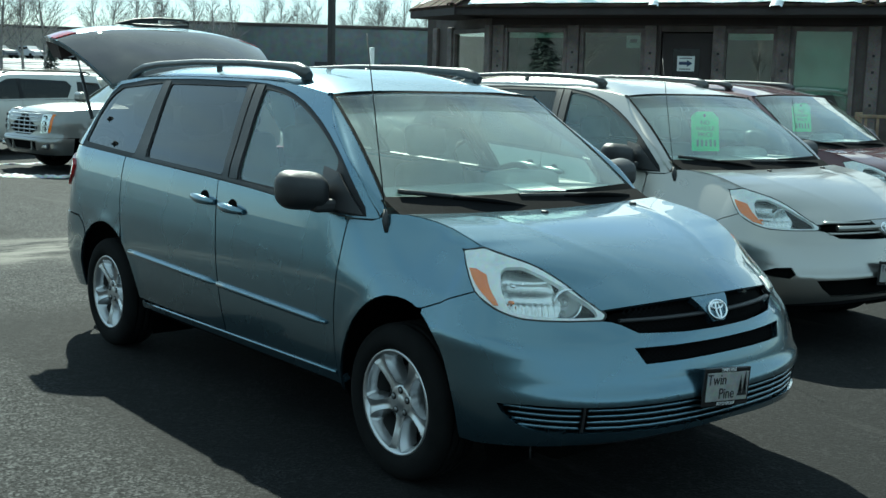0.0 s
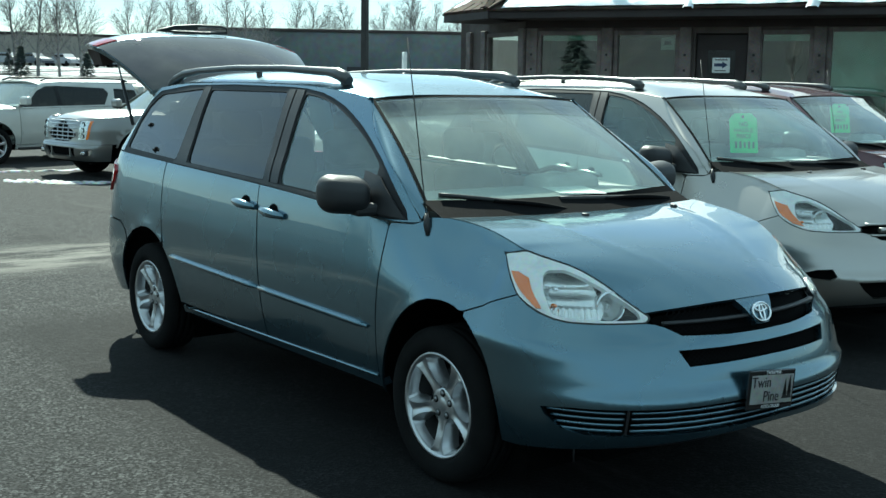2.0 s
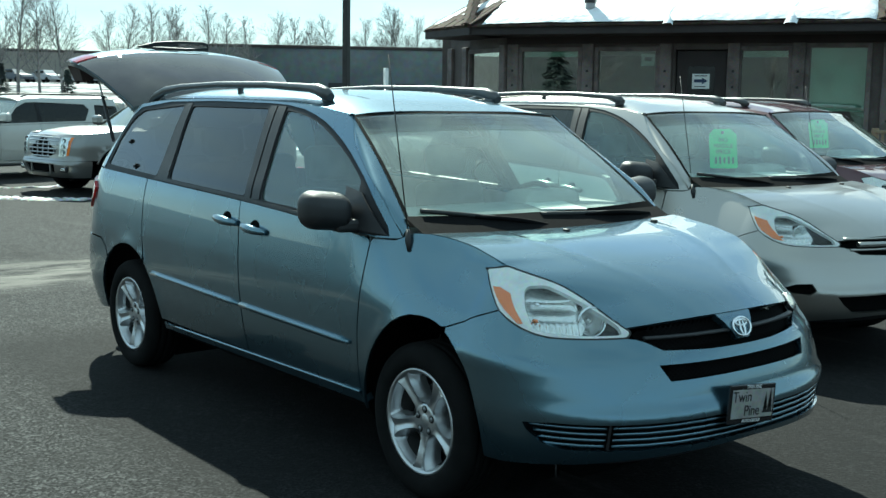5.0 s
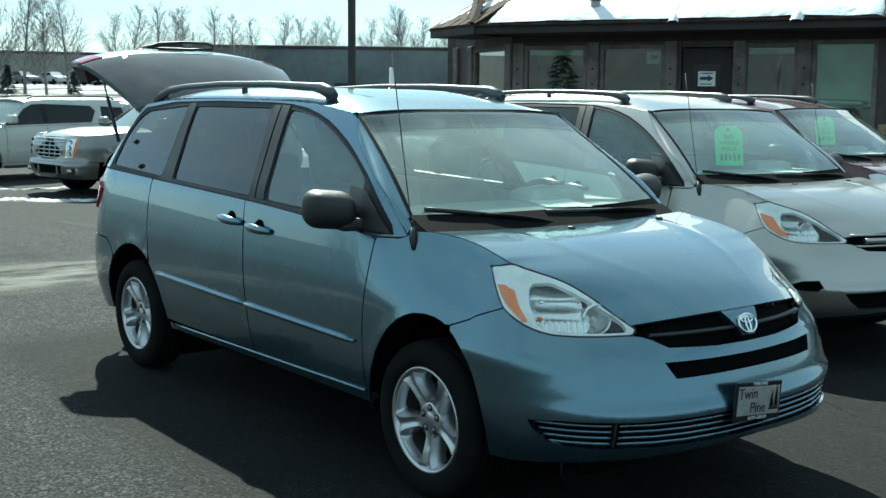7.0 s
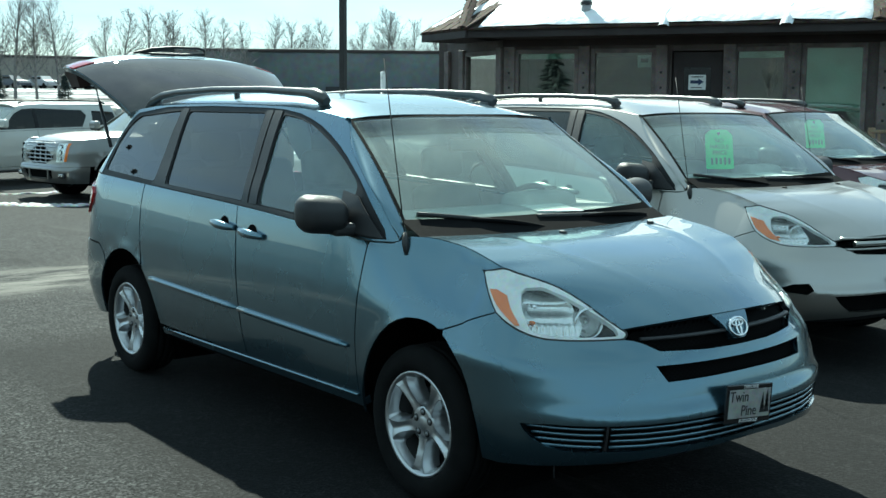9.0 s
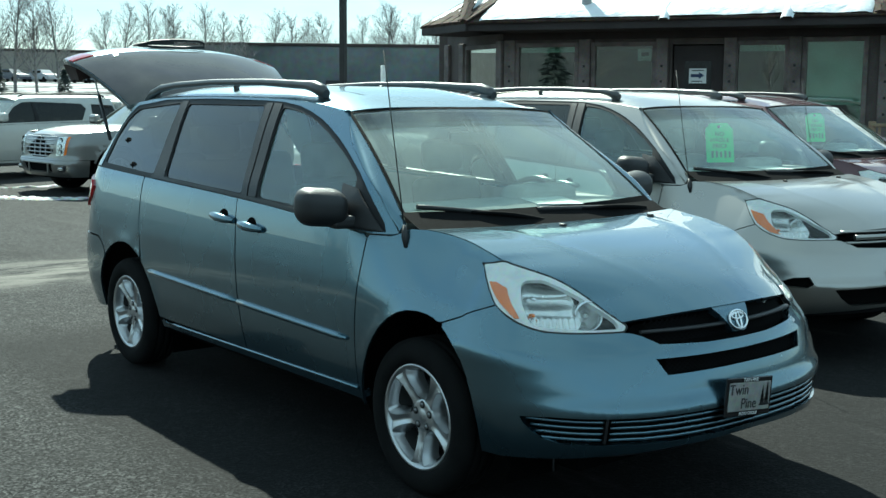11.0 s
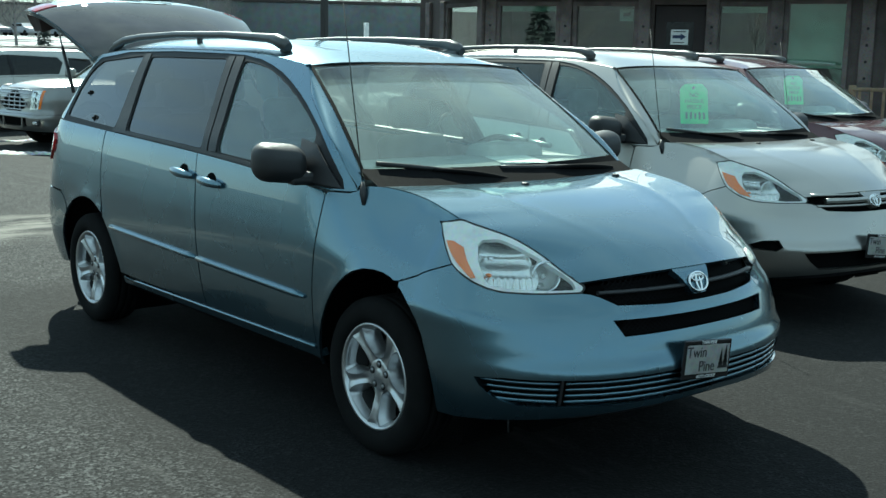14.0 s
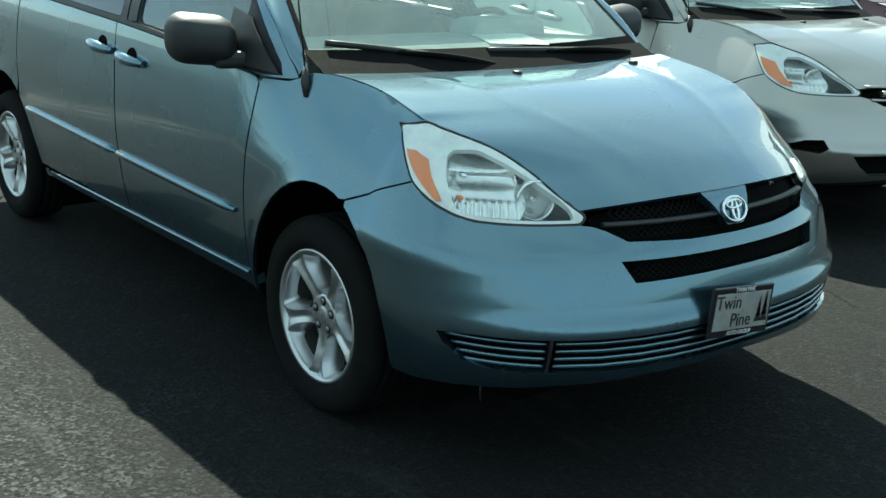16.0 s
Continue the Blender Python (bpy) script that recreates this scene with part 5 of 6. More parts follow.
# ---- sport utility vehicles across the lane ----
def suv_shell():
    half = curve([0.30, 0.40, 0.6, 0.85, 1.0, 1.12, 1.25, 1.45, 1.6, 1.72], [0.93, 0.96, 1.0, 1.0, 0.985, 0.955, 0.93, 0.86, 0.79, 0.70])
    nose = curve([0.30, 0.42, 0.60, 0.66, 0.9, 1.0, 1.08, 1.5], [0.92, 1.02, 1.06, 1.0, 0.98, 0.95, 0.86, 0.40])
    power = curve([0.3, 1.1], [4.0, 4.0])
    tail = curve([0.3, 0.5, 0.8, 1.2, 1.72], [-3.95, -4.05, -4.03, -4.0, -3.8])
    return Shell(half, nose, power, 0.55, tail, -3.6, 4.0, None, None, ((0, 0.40, 0.49), (-2.95, 0.40, 0.49)), 0.006)


def suv(name, label, paint, m, egg_crate):
    sh = suv_shell()
    U, S, F = sh.U, sh.S, sh.F
    v = thing(name, label, "suv", m, group="parked utility vehicles")
    P = M[paint]
    g = 0.003
    af, ar = (0, 0.40, 0.47), (-2.95, 0.40, 0.47)
    for s in (-1, 1):
        fl = False

        def panel(nm, pts, par=v, material=P, holes=(), step=0.09, lift=0.0, rim=0.014, gap=g, lab=""):
            return part(nm, sheet(U, shrink(S(pts, s), gap), [S(h, s) for h in holes], step=step, rim=rim, lift=lift, flip=fl), material, par, lab)
        panel("front_fender", [(-0.60, 0.40), (-0.60, 1.12), (-0.3, 1.13), (0.2, 1.12), (0.55, 1.10), (0.90, 1.06), (0.96, 0.64), (0.8, 0.625), (0.40, 0.625)] + arc_pts(*af, 30, 180, 16))
        fd = panel("front_door", [(-0.605, 0.40), (-1.60, 0.40), (-1.60, 1.15), (-0.605, 1.125)])
        panel("rear_door", [(-1.605, 0.40), (-2.45, 0.40), (-2.50, 0.60), (-2.75, 0.85), (-2.75, 1.16), (-1.605, 1.15)])
        panel("quarter_panel", [(-2.755, 0.84)] + arc_pts(*ar, 62, 180, 14) + [(-3.42, 0.40), (-3.95, 0.40), (-3.95, 1.18), (-2.755, 1.16)])
        panel("rocker_sill", [(-0.5, 0.30), (-0.5, 0.395), (-2.45, 0.395), (-2.45, 0.30)], rim=0.03)
        panel("running_board", [(-0.55, 0.30), (-0.55, 0.345), (-2.45, 0.345), (-2.45, 0.30)], material=M["black_plastic"], lift=0.08, rim=0.09, gap=0)
        panel("side_moulding", [(-0.64, 0.62), (-0.64, 0.67), (-2.45, 0.67), (-2.45, 0.62)], lift=0.012, rim=0.014, gap=0, par=fd)
        opening = [(-0.72, 1.16), (-1.6, 1.18), (-2.78, 1.20), (-2.95, 1.45), (-2.85, 1.56), (-1.6, 1.60), (-1.35, 1.59), (-1.1, 1.49)]
        rear_op = [(-3.05, 1.22), (-3.80, 1.25), (-3.72, 1.52), (-3.12, 1.55)]
        panel("side_frame", [(-0.50, 1.125), (-0.60, 1.125), (-1.6, 1.152), (-2.75, 1.165), (-3.97, 1.185), (-3.9, 1.45), (-3.80, 1.66), (-1.45, 1.68), (-1.25, 1.64), (-0.9, 1.42)], holes=[opening, rear_op])
        panel("side_window", opening, material=M["dark_glass"], lift=-0.012, rim=0, gap=-0.01, lab="dark tinted side glass")
        panel("rear_side_window", rear_op, material=M["dark_glass"], lift=-0.012, rim=0, gap=-0.01, lab="dark tinted side glass")
        panel("door_pillar", [(-1.56, 1.17), (-1.66, 1.17), (-1.66, 1.61), (-1.58, 1.61)], material=M["pillar"], lift=-0.006, gap=0)
        panel("inner_body", [(0.5, 1.0), (0.5, 0.75)] + arc_pts(*af, 45, 185, 12) + [(-2.4, 0.33)] + arc_pts(*ar, -5, 185, 12) + [(-3.8, 0.4), (-3.8, 1.1)], material=M["liner"], lift=-0.03, rim=0, step=0.15)
        mr = part("door_mirror", boxes(((-0.72, s * 1.0 - 0.04 if s > 0 else -1.24, 1.20), (-0.60, s * 1.24 if s > 0 else -1.0 + 0.04, 1.38), 0.05, 3)), P, v)
        part("mirror_stem", boxes(((-0.70, min(s * 0.92, s * 1.05), 1.17), (-0.62, max(s * 0.92, s * 1.05), 1.22), 0.01)), M["black_plastic"], mr)
        wheel(v, (0, s * 0.87, 0.39), 0 if s < 0 else 180, 0.39, 0.25, 0.26, 7, 0)
        wheel(v, (-2.95, s * 0.87, 0.39), 0 if s < 0 else 180, 0.39, 0.25, 0.26, 7, 0)
        lamp = [(s * 0.60, 0.70), (s * 0.80, 0.71), (s * 0.84, 1.03), (s * 0.64, 1.02)]
        edge = [(s * 0.805, 0.71), (s * 0.85, 0.72), (s * 0.89, 1.03), (s * 0.845, 1.03)]
        hl = part("head_lamp", sheet(U, F(lamp), step=0.08, rim=0.03, lift=0.004, flip=fl), M["lamp_mirror"], v, "tall stacked head lamp")
        part("lamp_lens", sheet(U, F(lamp), step=0.08, rim=0, lift=0.012, flip=fl), M["lens"], hl)
        part("side_marker", sheet(U, F(edge), step=0.08, rim=0.02, lift=0.004, flip=fl), M["amber"], hl, "amber side marker")
        for z in (0.77, 0.87, 0.97):
            c = U(np.array([sh.ay(s * 0.72, z)]), np.array([z]))[0]
            part("lamp_bowl", lathe([(0.01, -0.01), (0.03, 0.0), (0.042, 0.02), (0.044, 0.0)], 20, "x"), M["black_gloss"], hl).matrix_basis = Matrix.Translation(Vector(c) - Vector((0.006, 0, 0)))
        panel("arch_lip", arc_pts(af[0], af[1], 0.475, 20, 178, 20) + arc_pts(af[0], af[1], 0.505, 178, 20, 20), lift=0.006, rim=0.02, gap=0)
        c = U(np.array([sh.ay(s * 0.75, 0.48)]), np.array([0.48]))[0]
        part("fog_recess", boxes(((c[0] - 0.04, c[1] - 0.13, 0.43), (c[0] + 0.004, c[1] + 0.13, 0.53), 0.02)), M["black_plastic"], v)
        part("fog_lamp", boxes(((c[0] - 0.03, c[1] - 0.10, 0.455), (c[0] + 0.012, c[1] + 0.10, 0.505), 0.01)), M["lamp_mirror"], v)
        part("roof_rail", tube([(x, s * 0.66, z) for x, z in ((-1.35, 1.70), (-1.5, 1.755), (-2.5, 1.775), (-3.5, 1.755), (-3.65, 1.69))], 0.02, 8), M["chrome"] if egg_crate else M["black_plastic"], v)
    body = [(-0.97, 0.33), (0.97, 0.33), (0.999, 0.45), (0.999, 0.62), (-0.999, 0.62), (-0.999, 0.45)]
    part("front_bumper", sheet(U, F(body), [F([(-0.5, 0.40), (0.5, 0.40), (0.55, 0.56), (-0.55, 0.56)])], step=0.08, rim=0.03), P, v)
    part("bumper_intake", sheet(U, F([(-0.52, 0.39), (0.52, 0.39), (0.57, 0.57), (-0.57, 0.57)]), step=0.1, rim=0, lift=-0.03), M["liner"], v)
    part("front_panel", sheet(U, F([(-0.98, 0.625), (0.98, 0.625), (0.97, 1.06), (-0.97, 1.06)]), [F([(-0.26, 0.665), (0.26, 0.665), (0.50, 0.76), (0.56, 1.02), (-0.56, 1.02), (-0.50, 0.76)])], step=0.08, rim=0.02), P, v)
    gr = part("grille", sheet(U, F([(-0.28, 0.655), (0.28, 0.655), (0.52, 0.75), (0.58, 1.03), (-0.58, 1.03), (-0.52, 0.75)]), step=0.1, rim=0, lift=-0.03), M["liner"], v, "bright egg-crate grille" if egg_crate else "dark barred grille")
    for z, w in ((0.69, 0.31), (0.755, 0.48), (0.825, 0.515), (0.895, 0.53), (0.965, 0.545), (1.02, 0.555)):
        q = U(np.array([p[0] for p in F([(y, z) for y in np.linspace(-w, w, 12)])]), np.full(12, z)) - np.array([0.006, 0, 0])
        part("grille_bar", tube(q, 0.013, 6), M["alloy"], gr)
    for y, low in ((-0.42, 0.74), (-0.21, 0.68), (0, 0.68), (0.21, 0.68), (0.42, 0.74)):
        q = U(np.full(5, sh.ay(y, 0.85)), np.linspace(low, 1.01, 5)) - np.array([0.014, 0, 0])
        part("grille_bar", tube(q, 0.010, 6), M["alloy"], gr)
    for y in (-0.36, 0.36):
        part("intake_rib", boxes(((0.97, y - 0.02, 0.39), (1.03, y + 0.02, 0.57), 0.006)), P, v)

    def bonnet(a, x):
        w = np.interp(x, [-0.6, 0.6, 0.95], [0.955, 0.93, 0.86])
        return np.stack([x - 0.06 * a * a * (x > 0.3), a * w, 1.215 - 0.085 * np.abs(a) ** 3 - np.clip(x + 0.1, 0, 2) ** 2 * 0.11 - np.clip(x - 0.72, 0, 1) * 0.22], -1)
    part("bonnet", sheet(bonnet, [(-1, -0.55), (1, -0.55), (1, 0.91), (-1, 0.91)], step=0.12, rim=0.03, flip=True), P, v)

    def screen(a, b):
        lo_ = np.stack([-0.50 - 0.10 * a * a, 0.90 * a, 1.17 + 0 * a], -1)
        hi_ = np.stack([-1.24 - 0.05 * a * a, 0.76 * a, 1.66 + 0 * a], -1)
        return lo_ + (hi_ - lo_) * b[..., None]
    part("windscreen", sheet(screen, [(-1, 0), (1, 0), (1, 1), (-1, 1)], step=0.15, rim=0), M["screen"], v)

    def roof(a, x):
        return np.stack([x, a * 0.74, 1.745 - 0.065 * np.abs(a) ** 3 - 0.05 * np.clip((x + 1.9) / 0.7, 0, 1) ** 2], -1)
    part("roof_panel", sheet(roof, [(-1, -1.22), (1, -1.22), (1, -3.85), (-1, -3.85)], step=0.15, rim=0.03, flip=True), P, v)
    part("tailgate", boxes(((-4.0, -0.85, 0.45), (-3.85, 0.85, 1.62), 0.06)), P, v)
    part("cabin", boxes(((-3.8, -0.85, 0.40), (-0.5, 0.85, 0.5), 0.02), ((-0.75, -0.85, 0.8), (-0.5, 0.85, 1.14), 0.05)), M["dash"], v)
    part("underbody", boxes(((-3.8, -0.8, 0.28), (0.8, 0.8, 0.42), 0.03)), M["liner"], v)
    for x in (-1.55, -2.5):
        for y in (-0.42, 0.42):
            seat(v, x, y, 0.62, 0.5)
    return v


# ---- the cars ----
blue_van = van("blue_minivan", "blue-green metallic minivan with its tailgate raised, parked on asphalt", "blue", pose(0, 0, 0), hatch_open=True)
silver_van = van("silver_minivan", "silver minivan with a green price card in its windscreen", "silver", pose(-1.1, 3.4, 0, 0, 0, -5), newer=True)
maroon_van = van("maroon_minivan", "dark maroon minivan with a green price card in its windscreen", "maroon", pose(-2.5, 7.0, 0, 0, 0, 0))
suv("champagne_suv", "champagne silver luxury suv with a bright egg-crate grille", "champagne", pose(-16.25, 4.05, -0.02, 0, 0, -84), True)
suv("white_suv", "white full-size suv with dark side glass", "pearl", pose(-20.5, 2.6, -0.02, 0, 0, -72), False)


# ---- materials of the place ----
M.update({
    "log": mat("dark weathered log siding", (0.082, 0.066, 0.06), 0.8, vary=0.25, scale=2.5, bscale=40, bump=0.004),
    "post": mat("grey-brown timber post", (0.15, 0.125, 0.115), 0.8, vary=0.25, scale=4, bscale=50, bump=0.003),
    "shake": mat("cedar shakes", (0.062, 0.046, 0.038), 0.9, spec=0.08, vary=0.35, scale=3, bscale=25, bump=0.006),
    "snow": mat("settled snow", (0.84, 0.86, 0.88), 0.7, vary=0.04, scale=2, bscale=8, bump=0.02),
    "fascia": mat("dark fascia board", (0.026, 0.019, 0.018), 0.7, vary=0.2, scale=3, bscale=30, bump=0.002),
    "blind": mat("green roller blind", (0.50, 0.74, 0.62), 0.8, vary=0.12, scale=3),
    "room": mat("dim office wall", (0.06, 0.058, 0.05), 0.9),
    "win": pane_mat("window pane", (0.72, 0.80, 0.76), haze=0.012, f0=0.17),
    "fence": mat("tan fence timber", (0.24, 0.17, 0.11), 0.85, vary=0.25, scale=5, bscale=60, bump=0.002),
    "pole": mat("dark bronze lamp post", (0.03, 0.028, 0.027), 0.5, metal=0.3, vary=0.15),
    "bark": mat("grey poplar bark", (0.15, 0.145, 0.142), 0.9, vary=0.3, scale=4),
    "far_wall": mat("teal-grey metal cladding", (0.10, 0.118, 0.12), 0.7, vary=0.2, scale=0.15, bscale=1.5),
    "far_tan": mat("tan stucco", (0.26, 0.24, 0.21), 0.85, vary=0.1, scale=0.2),
    "spruce": mat("dark spruce needles", (0.03, 0.045, 0.04), 0.9, vary=0.3),
})

# ---- office: polygonal timber building on a low deck ----
DW = Vector((0.885, 0.466, 0)).normalized()
OFFICE = Matrix.Translation((-5.75, 12.2, 0)) @ Matrix.Rotation(math.atan2(DW.y, DW.x), 4, "Z")
# local x runs along the wall, y into the building, z up
office = thing("office_building", "dark timber office with a snowy shake roof and green blinds", "building", OFFICE)
FLOOR, TOPZ, EAVE = 0.62, 2.7, 2.90


def wall_run(x0, x1, y0, y1, openings):
    """A timber wall from x0 to x1 with openings (a, b, sill, head) through it, as planks between posts."""
    items = []
    xs = sorted({x0, x1, *[o[0] for o in openings], *[o[1] for o in openings]})
    for a, b in zip(xs, xs[1:]):
        o = next((o for o in openings if o[0] <= (a + b) / 2 <= o[1]), None)
        if o is None:
            items.append(((a, y0, 0), (b, y1, EAVE), 0.008))
        else:
            items.append(((a, y0, 0), (b, y1, o[2]), 0.008))
            items.append(((a, y0, o[3]), (b, y1, EAVE), 0.008))
    return boxes(*items)


wins = [(-5.68, -4.64, 1.30, 2.62), (-4.32, -3.31, 1.30, 2.62), (-1.96, -1.20, 1.30, 2.62), (-0.91, -0.03, 1.40, 2.66), (0.62, 1.70, 1.40, 2.66), (2.3, 3.4, 1.40, 2.66), (4.0, 5.1, 1.4, 2.66)]
door = (-3.0, -2.16, FLOOR, 2.62)
part("front_wall", wall_run(-5.95, 7.0, 0.0, 0.22, wins + [door]), M["log"], office)
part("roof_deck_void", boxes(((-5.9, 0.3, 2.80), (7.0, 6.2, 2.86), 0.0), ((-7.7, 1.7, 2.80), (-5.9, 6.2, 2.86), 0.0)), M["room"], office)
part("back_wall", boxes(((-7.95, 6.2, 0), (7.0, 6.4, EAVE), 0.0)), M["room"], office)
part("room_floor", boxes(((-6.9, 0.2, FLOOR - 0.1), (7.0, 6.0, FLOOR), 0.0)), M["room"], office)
part("side_wall", boxes(((7.0, 0.0, 0), (7.2, 6.2, EAVE), 0.0)), M["log"], office)
# angled bay at the end of the front
bay = part("bay_wall", wall_run(-2.18, 0, 0.0, 0.2, [(-1.37, -0.19, 1.30, 2.62)]), M["log"], office)
BAY = Matrix.Translation((-5.95, 0.0, 0)) @ Matrix.Rotation(radians(-40), 4, "Z")
bay.matrix_basis = BAY
part("gable_wall", boxes(((-7.80, 1.42, 0), (-7.62, 6.2, EAVE), 0.0)), M["log"], office)


def window(par, m, a, b, z0, z1, blind=0.0, lab=""):
    w = part("window", boxes(((a - 0.05, -0.03, z0 - 0.05), (a + 0.02, 0.06, z1 + 0.05), 0.006), ((b - 0.02, -0.03, z0 - 0.05), (b + 0.05, 0.06, z1 + 0.05), 0.006),
                             ((a + 0.02, -0.028, z1 - 0.02), (b - 0.02, 0.06, z1 + 0.05), 0.006), ((a + 0.02, -0.028, z0 - 0.05), (b - 0.02, 0.06, z0 + 0.02), 0.006)), M["post"], par)
    w.matrix_basis = m
    part("pane", boxes(((a + 0.02, 0.02, z0 + 0.02), (b - 0.02, 0.026, z1 - 0.02), 0.0)), M["win"], w)
    if blind:
        part("blind", boxes(((a + 0.03, 0.07, z1 - blind), (b - 0.03, 0.08, z1), 0.0), ((a + 0.03, 0.062, z1 - blind - 0.02), (b - 0.03, 0.088, z1 - blind), 0.004)), M["blind"], w, "green roller blind")
    part("sill", boxes(((a - 0.09, -0.06, z0 - 0.09), (b + 0.09, 0.0, z0 - 0.052), 0.006)), M["post"], w)
    return w


I4 = Matrix.Identity(4)
for (a, b, z0, z1), bl_ in zip(wins, (0.09, 0.0, 0.10, 0.98, 0.98, 0.98, 0.98)):
    window(office, I4, a, b, z0, z1, bl_)
window(office, BAY, -1.37, -0.19, 1.30, 2.62, 0.0)
for x in (-2.10, -1.5, -0.08):
    part("post", boxes(((x - 0.09, -0.07, 0.0), (x + 0.09, 0.0, 2.72), 0.015)), M["post"], office).matrix_basis = BAY
# timber posts with bolt heads between the windows
for x in (-5.82, -4.48, -3.16, -2.06, -1.06, 0.28, 2.0, 3.7, 5.4):
    p = part("post", boxes(((x - 0.10, -0.07, 0.0), (x + 0.10, 0.0, 2.72), 0.015)), M["post"], office)
    for z in (1.5, 1.75, 2.0, 2.25):
        part("bolt", boxes(((x - 0.02, -0.082, z), (x + 0.02, -0.07, z + 0.04), 0.008)), M["ink"], p)
part("head_beam", boxes(((-5.95, -0.05, 2.72), (7.0, 0.0, 2.90), 0.01)), M["fascia"], office)
d = part("door", boxes(((-2.98, 0.03, FLOOR), (-2.18, 0.08, 2.60), 0.004)), M["fascia"], office, "dark timber door")
part("door_window", boxes(((-2.80, 0.022, 1.5), (-2.36, 0.030, 2.35), 0.0)), M["black_gloss"], d)
sg = part("door_sign", boxes(((-2.72, 0.008, 1.99), (-2.44, 0.020, 2.23), 0.0)), M["paper"], d, "white sign with a blue arrow")
bm = bmesh.new()
arrow = [(-2.69, 2.09), (-2.56, 2.09), (-2.56, 2.06), (-2.47, 2.115), (-2.56, 2.17), (-2.56, 2.14), (-2.69, 2.14)]
bm.faces.new([bm.verts.new((x, 0.006, z)) for x, z in arrow])
part("arrow_mark", bm, mat("navy ink", (0.01, 0.03, 0.09), 0.6), sg)
part("sign_line", boxes(((-2.68, 0.005, 2.19), (-2.48, 0.0078, 2.205), 0.0)), M["ink"], sg)
part("sign_line", boxes(((-2.68, 0.005, 2.015), (-2.50, 0.0078, 2.03), 0.0)), M["ink"], sg)

# eaves, fascia and roof with snow lying on shakes
part("soffit", boxes(((-6.3, -0.75, 2.84), (7.2, 0.2, 2.88), 0.0)), M["fascia"], office)
part("fascia_board", boxes(((-6.35, -0.80, 2.84), (7.2, -0.75, 3.0), 0.008)), M["fascia"], office)
fb = part("fascia_board", boxes(((-1.72, -0.05, 2.84), (0.0, 0.0, 3.0), 0.008), ((-1.68, 0.0, 2.84), (0.0, 0.8, 2.87), 0.0)), M["fascia"], office)
fb.matrix_basis = Matrix.Translation((-6.30, -0.80, 0)) @ Matrix.Rotation(radians(-40), 4, "Z")
shake_me = mesh_of(boxes(((-0.075, -0.005, -0.012), (0.075, 0.30, 0.012), 0.004)))
shake_me.materials.append(M["shake"])


def roof_plane(name, x0, x1, depth, m):
    k = depth * 0.32
    left = 0.0 if name == "bay_roof" else k
    pts = [(x0 - (0.66 if name == "bay_roof" else 0), 0), (x1, 0), (x1 - (k if name == "bay_roof" else 0), depth), (x0 + left, depth)]
    base = part(name, sheet(plate_fn((0, 0, 0), (1, 0, 0), (0, 1, 0)), pts, step=2.0, rim=0.03), M["shake"], office)
    base.matrix_basis = m
    return base


RM = Matrix.Translation((0, -0.86, 2.99)) @ Matrix.Rotation(radians(27), 4, "X")
front_roof = roof_plane("front_roof", -6.4, 7.3, 5.5, RM)
RB = Matrix.Translation((-6.33, -0.86, 2.99)) @ Matrix.Rotation(radians(-40), 4, "Z") @ Matrix.Rotation(radians(27), 4, "X")
bay_roof = roof_plane("bay_roof", -1.12, 0.02, 5.0, RB)
rnd = random.Random(4)
for r in range(9):
    for k in range(15):
        x = -1.95 + 0.16 * k + rnd.uniform(-0.03, 0.03) + (0.08 if r % 2 else 0)
        if -1.76 < x < -0.07 * r:
            s_ = part("shake", shake_me, None, bay_roof)
            s_.matrix_basis = pose(x, 0.22 * r, 0.012 + rnd.uniform(0, 0.006), 3, 0, rnd.uniform(-3, 3))
for x in (-6.38, 0.2, 2.0):
    for r in range(12):
        for side in (-1, 1):
            s_ = part("ridge_shake", shake_me, None, front_roof)
            s_.matrix_basis = pose(x + side * 0.04 + 0.05 * r * (1 if x > -3 else -1), 0.2 * r, 0.03 + rnd.uniform(0, 0.01), 4, side * 14, rnd.uniform(-4, 4)) @ Matrix.Diagonal((0.6, 1, 1, 1))


def snow_slab(name, m, x0, x1, y0, y1, seed, thick=0.07):
    """A lumpy slab of snow with an uneven edge."""
    bm = bmesh.new()
    nx, ny = max(6, int((x1 - x0) * 8)), max(6, int((y1 - y0) * 6))
    grid = []
    for j in range(ny + 1):
        row = []
        for i in range(nx + 1):
            fx, fy = i / nx, j / ny
            x, y = x0 + (x1 - x0) * fx, y0 + (y1 - y0) * fy
            e = min(fx * (x1 - x0), (1 - fx) * (x1 - x0), fy * (y1 - y0) + 0.02, (1 - fy) * (y1 - y0))
            h = thick * min(1.0, e / 0.12) ** 0.5
            q = noise.noise(Vector((x * 1.3, y * 1.3, seed))) * 0.03
            jit = 0.06 * noise.noise(Vector((x * 2.1, y * 2.1, seed + 7)))
            row.append(bm.verts.new((x + jit, y + jit * 0.7, max(0.004, h + q))))
        grid.append(row)
    for j in range(ny):
        for i in range(nx):
            bm.faces.new((grid[j][i], grid[j][i + 1], grid[j + 1][i + 1], grid[j + 1][i])).smooth = True
    ob = part(name, bm, M["snow"], office, "melting snow lying on the roof")
    ob.matrix_basis = m
    return ob


for i, (a, b) in enumerate(((-6.1, 0.1), (0.32, 1.9), (2.1, 7.1))):
    snow_slab("snow_sheet", RM, a, b, 0.03, 5.3, i * 3.1)
for i, x in enumerate((-2.98, -1.10)):
    snow_slab("snow_tongue", RM, x - 0.09, x + 0.09, -0.10, 0.7, 17.0 + i, 0.10)
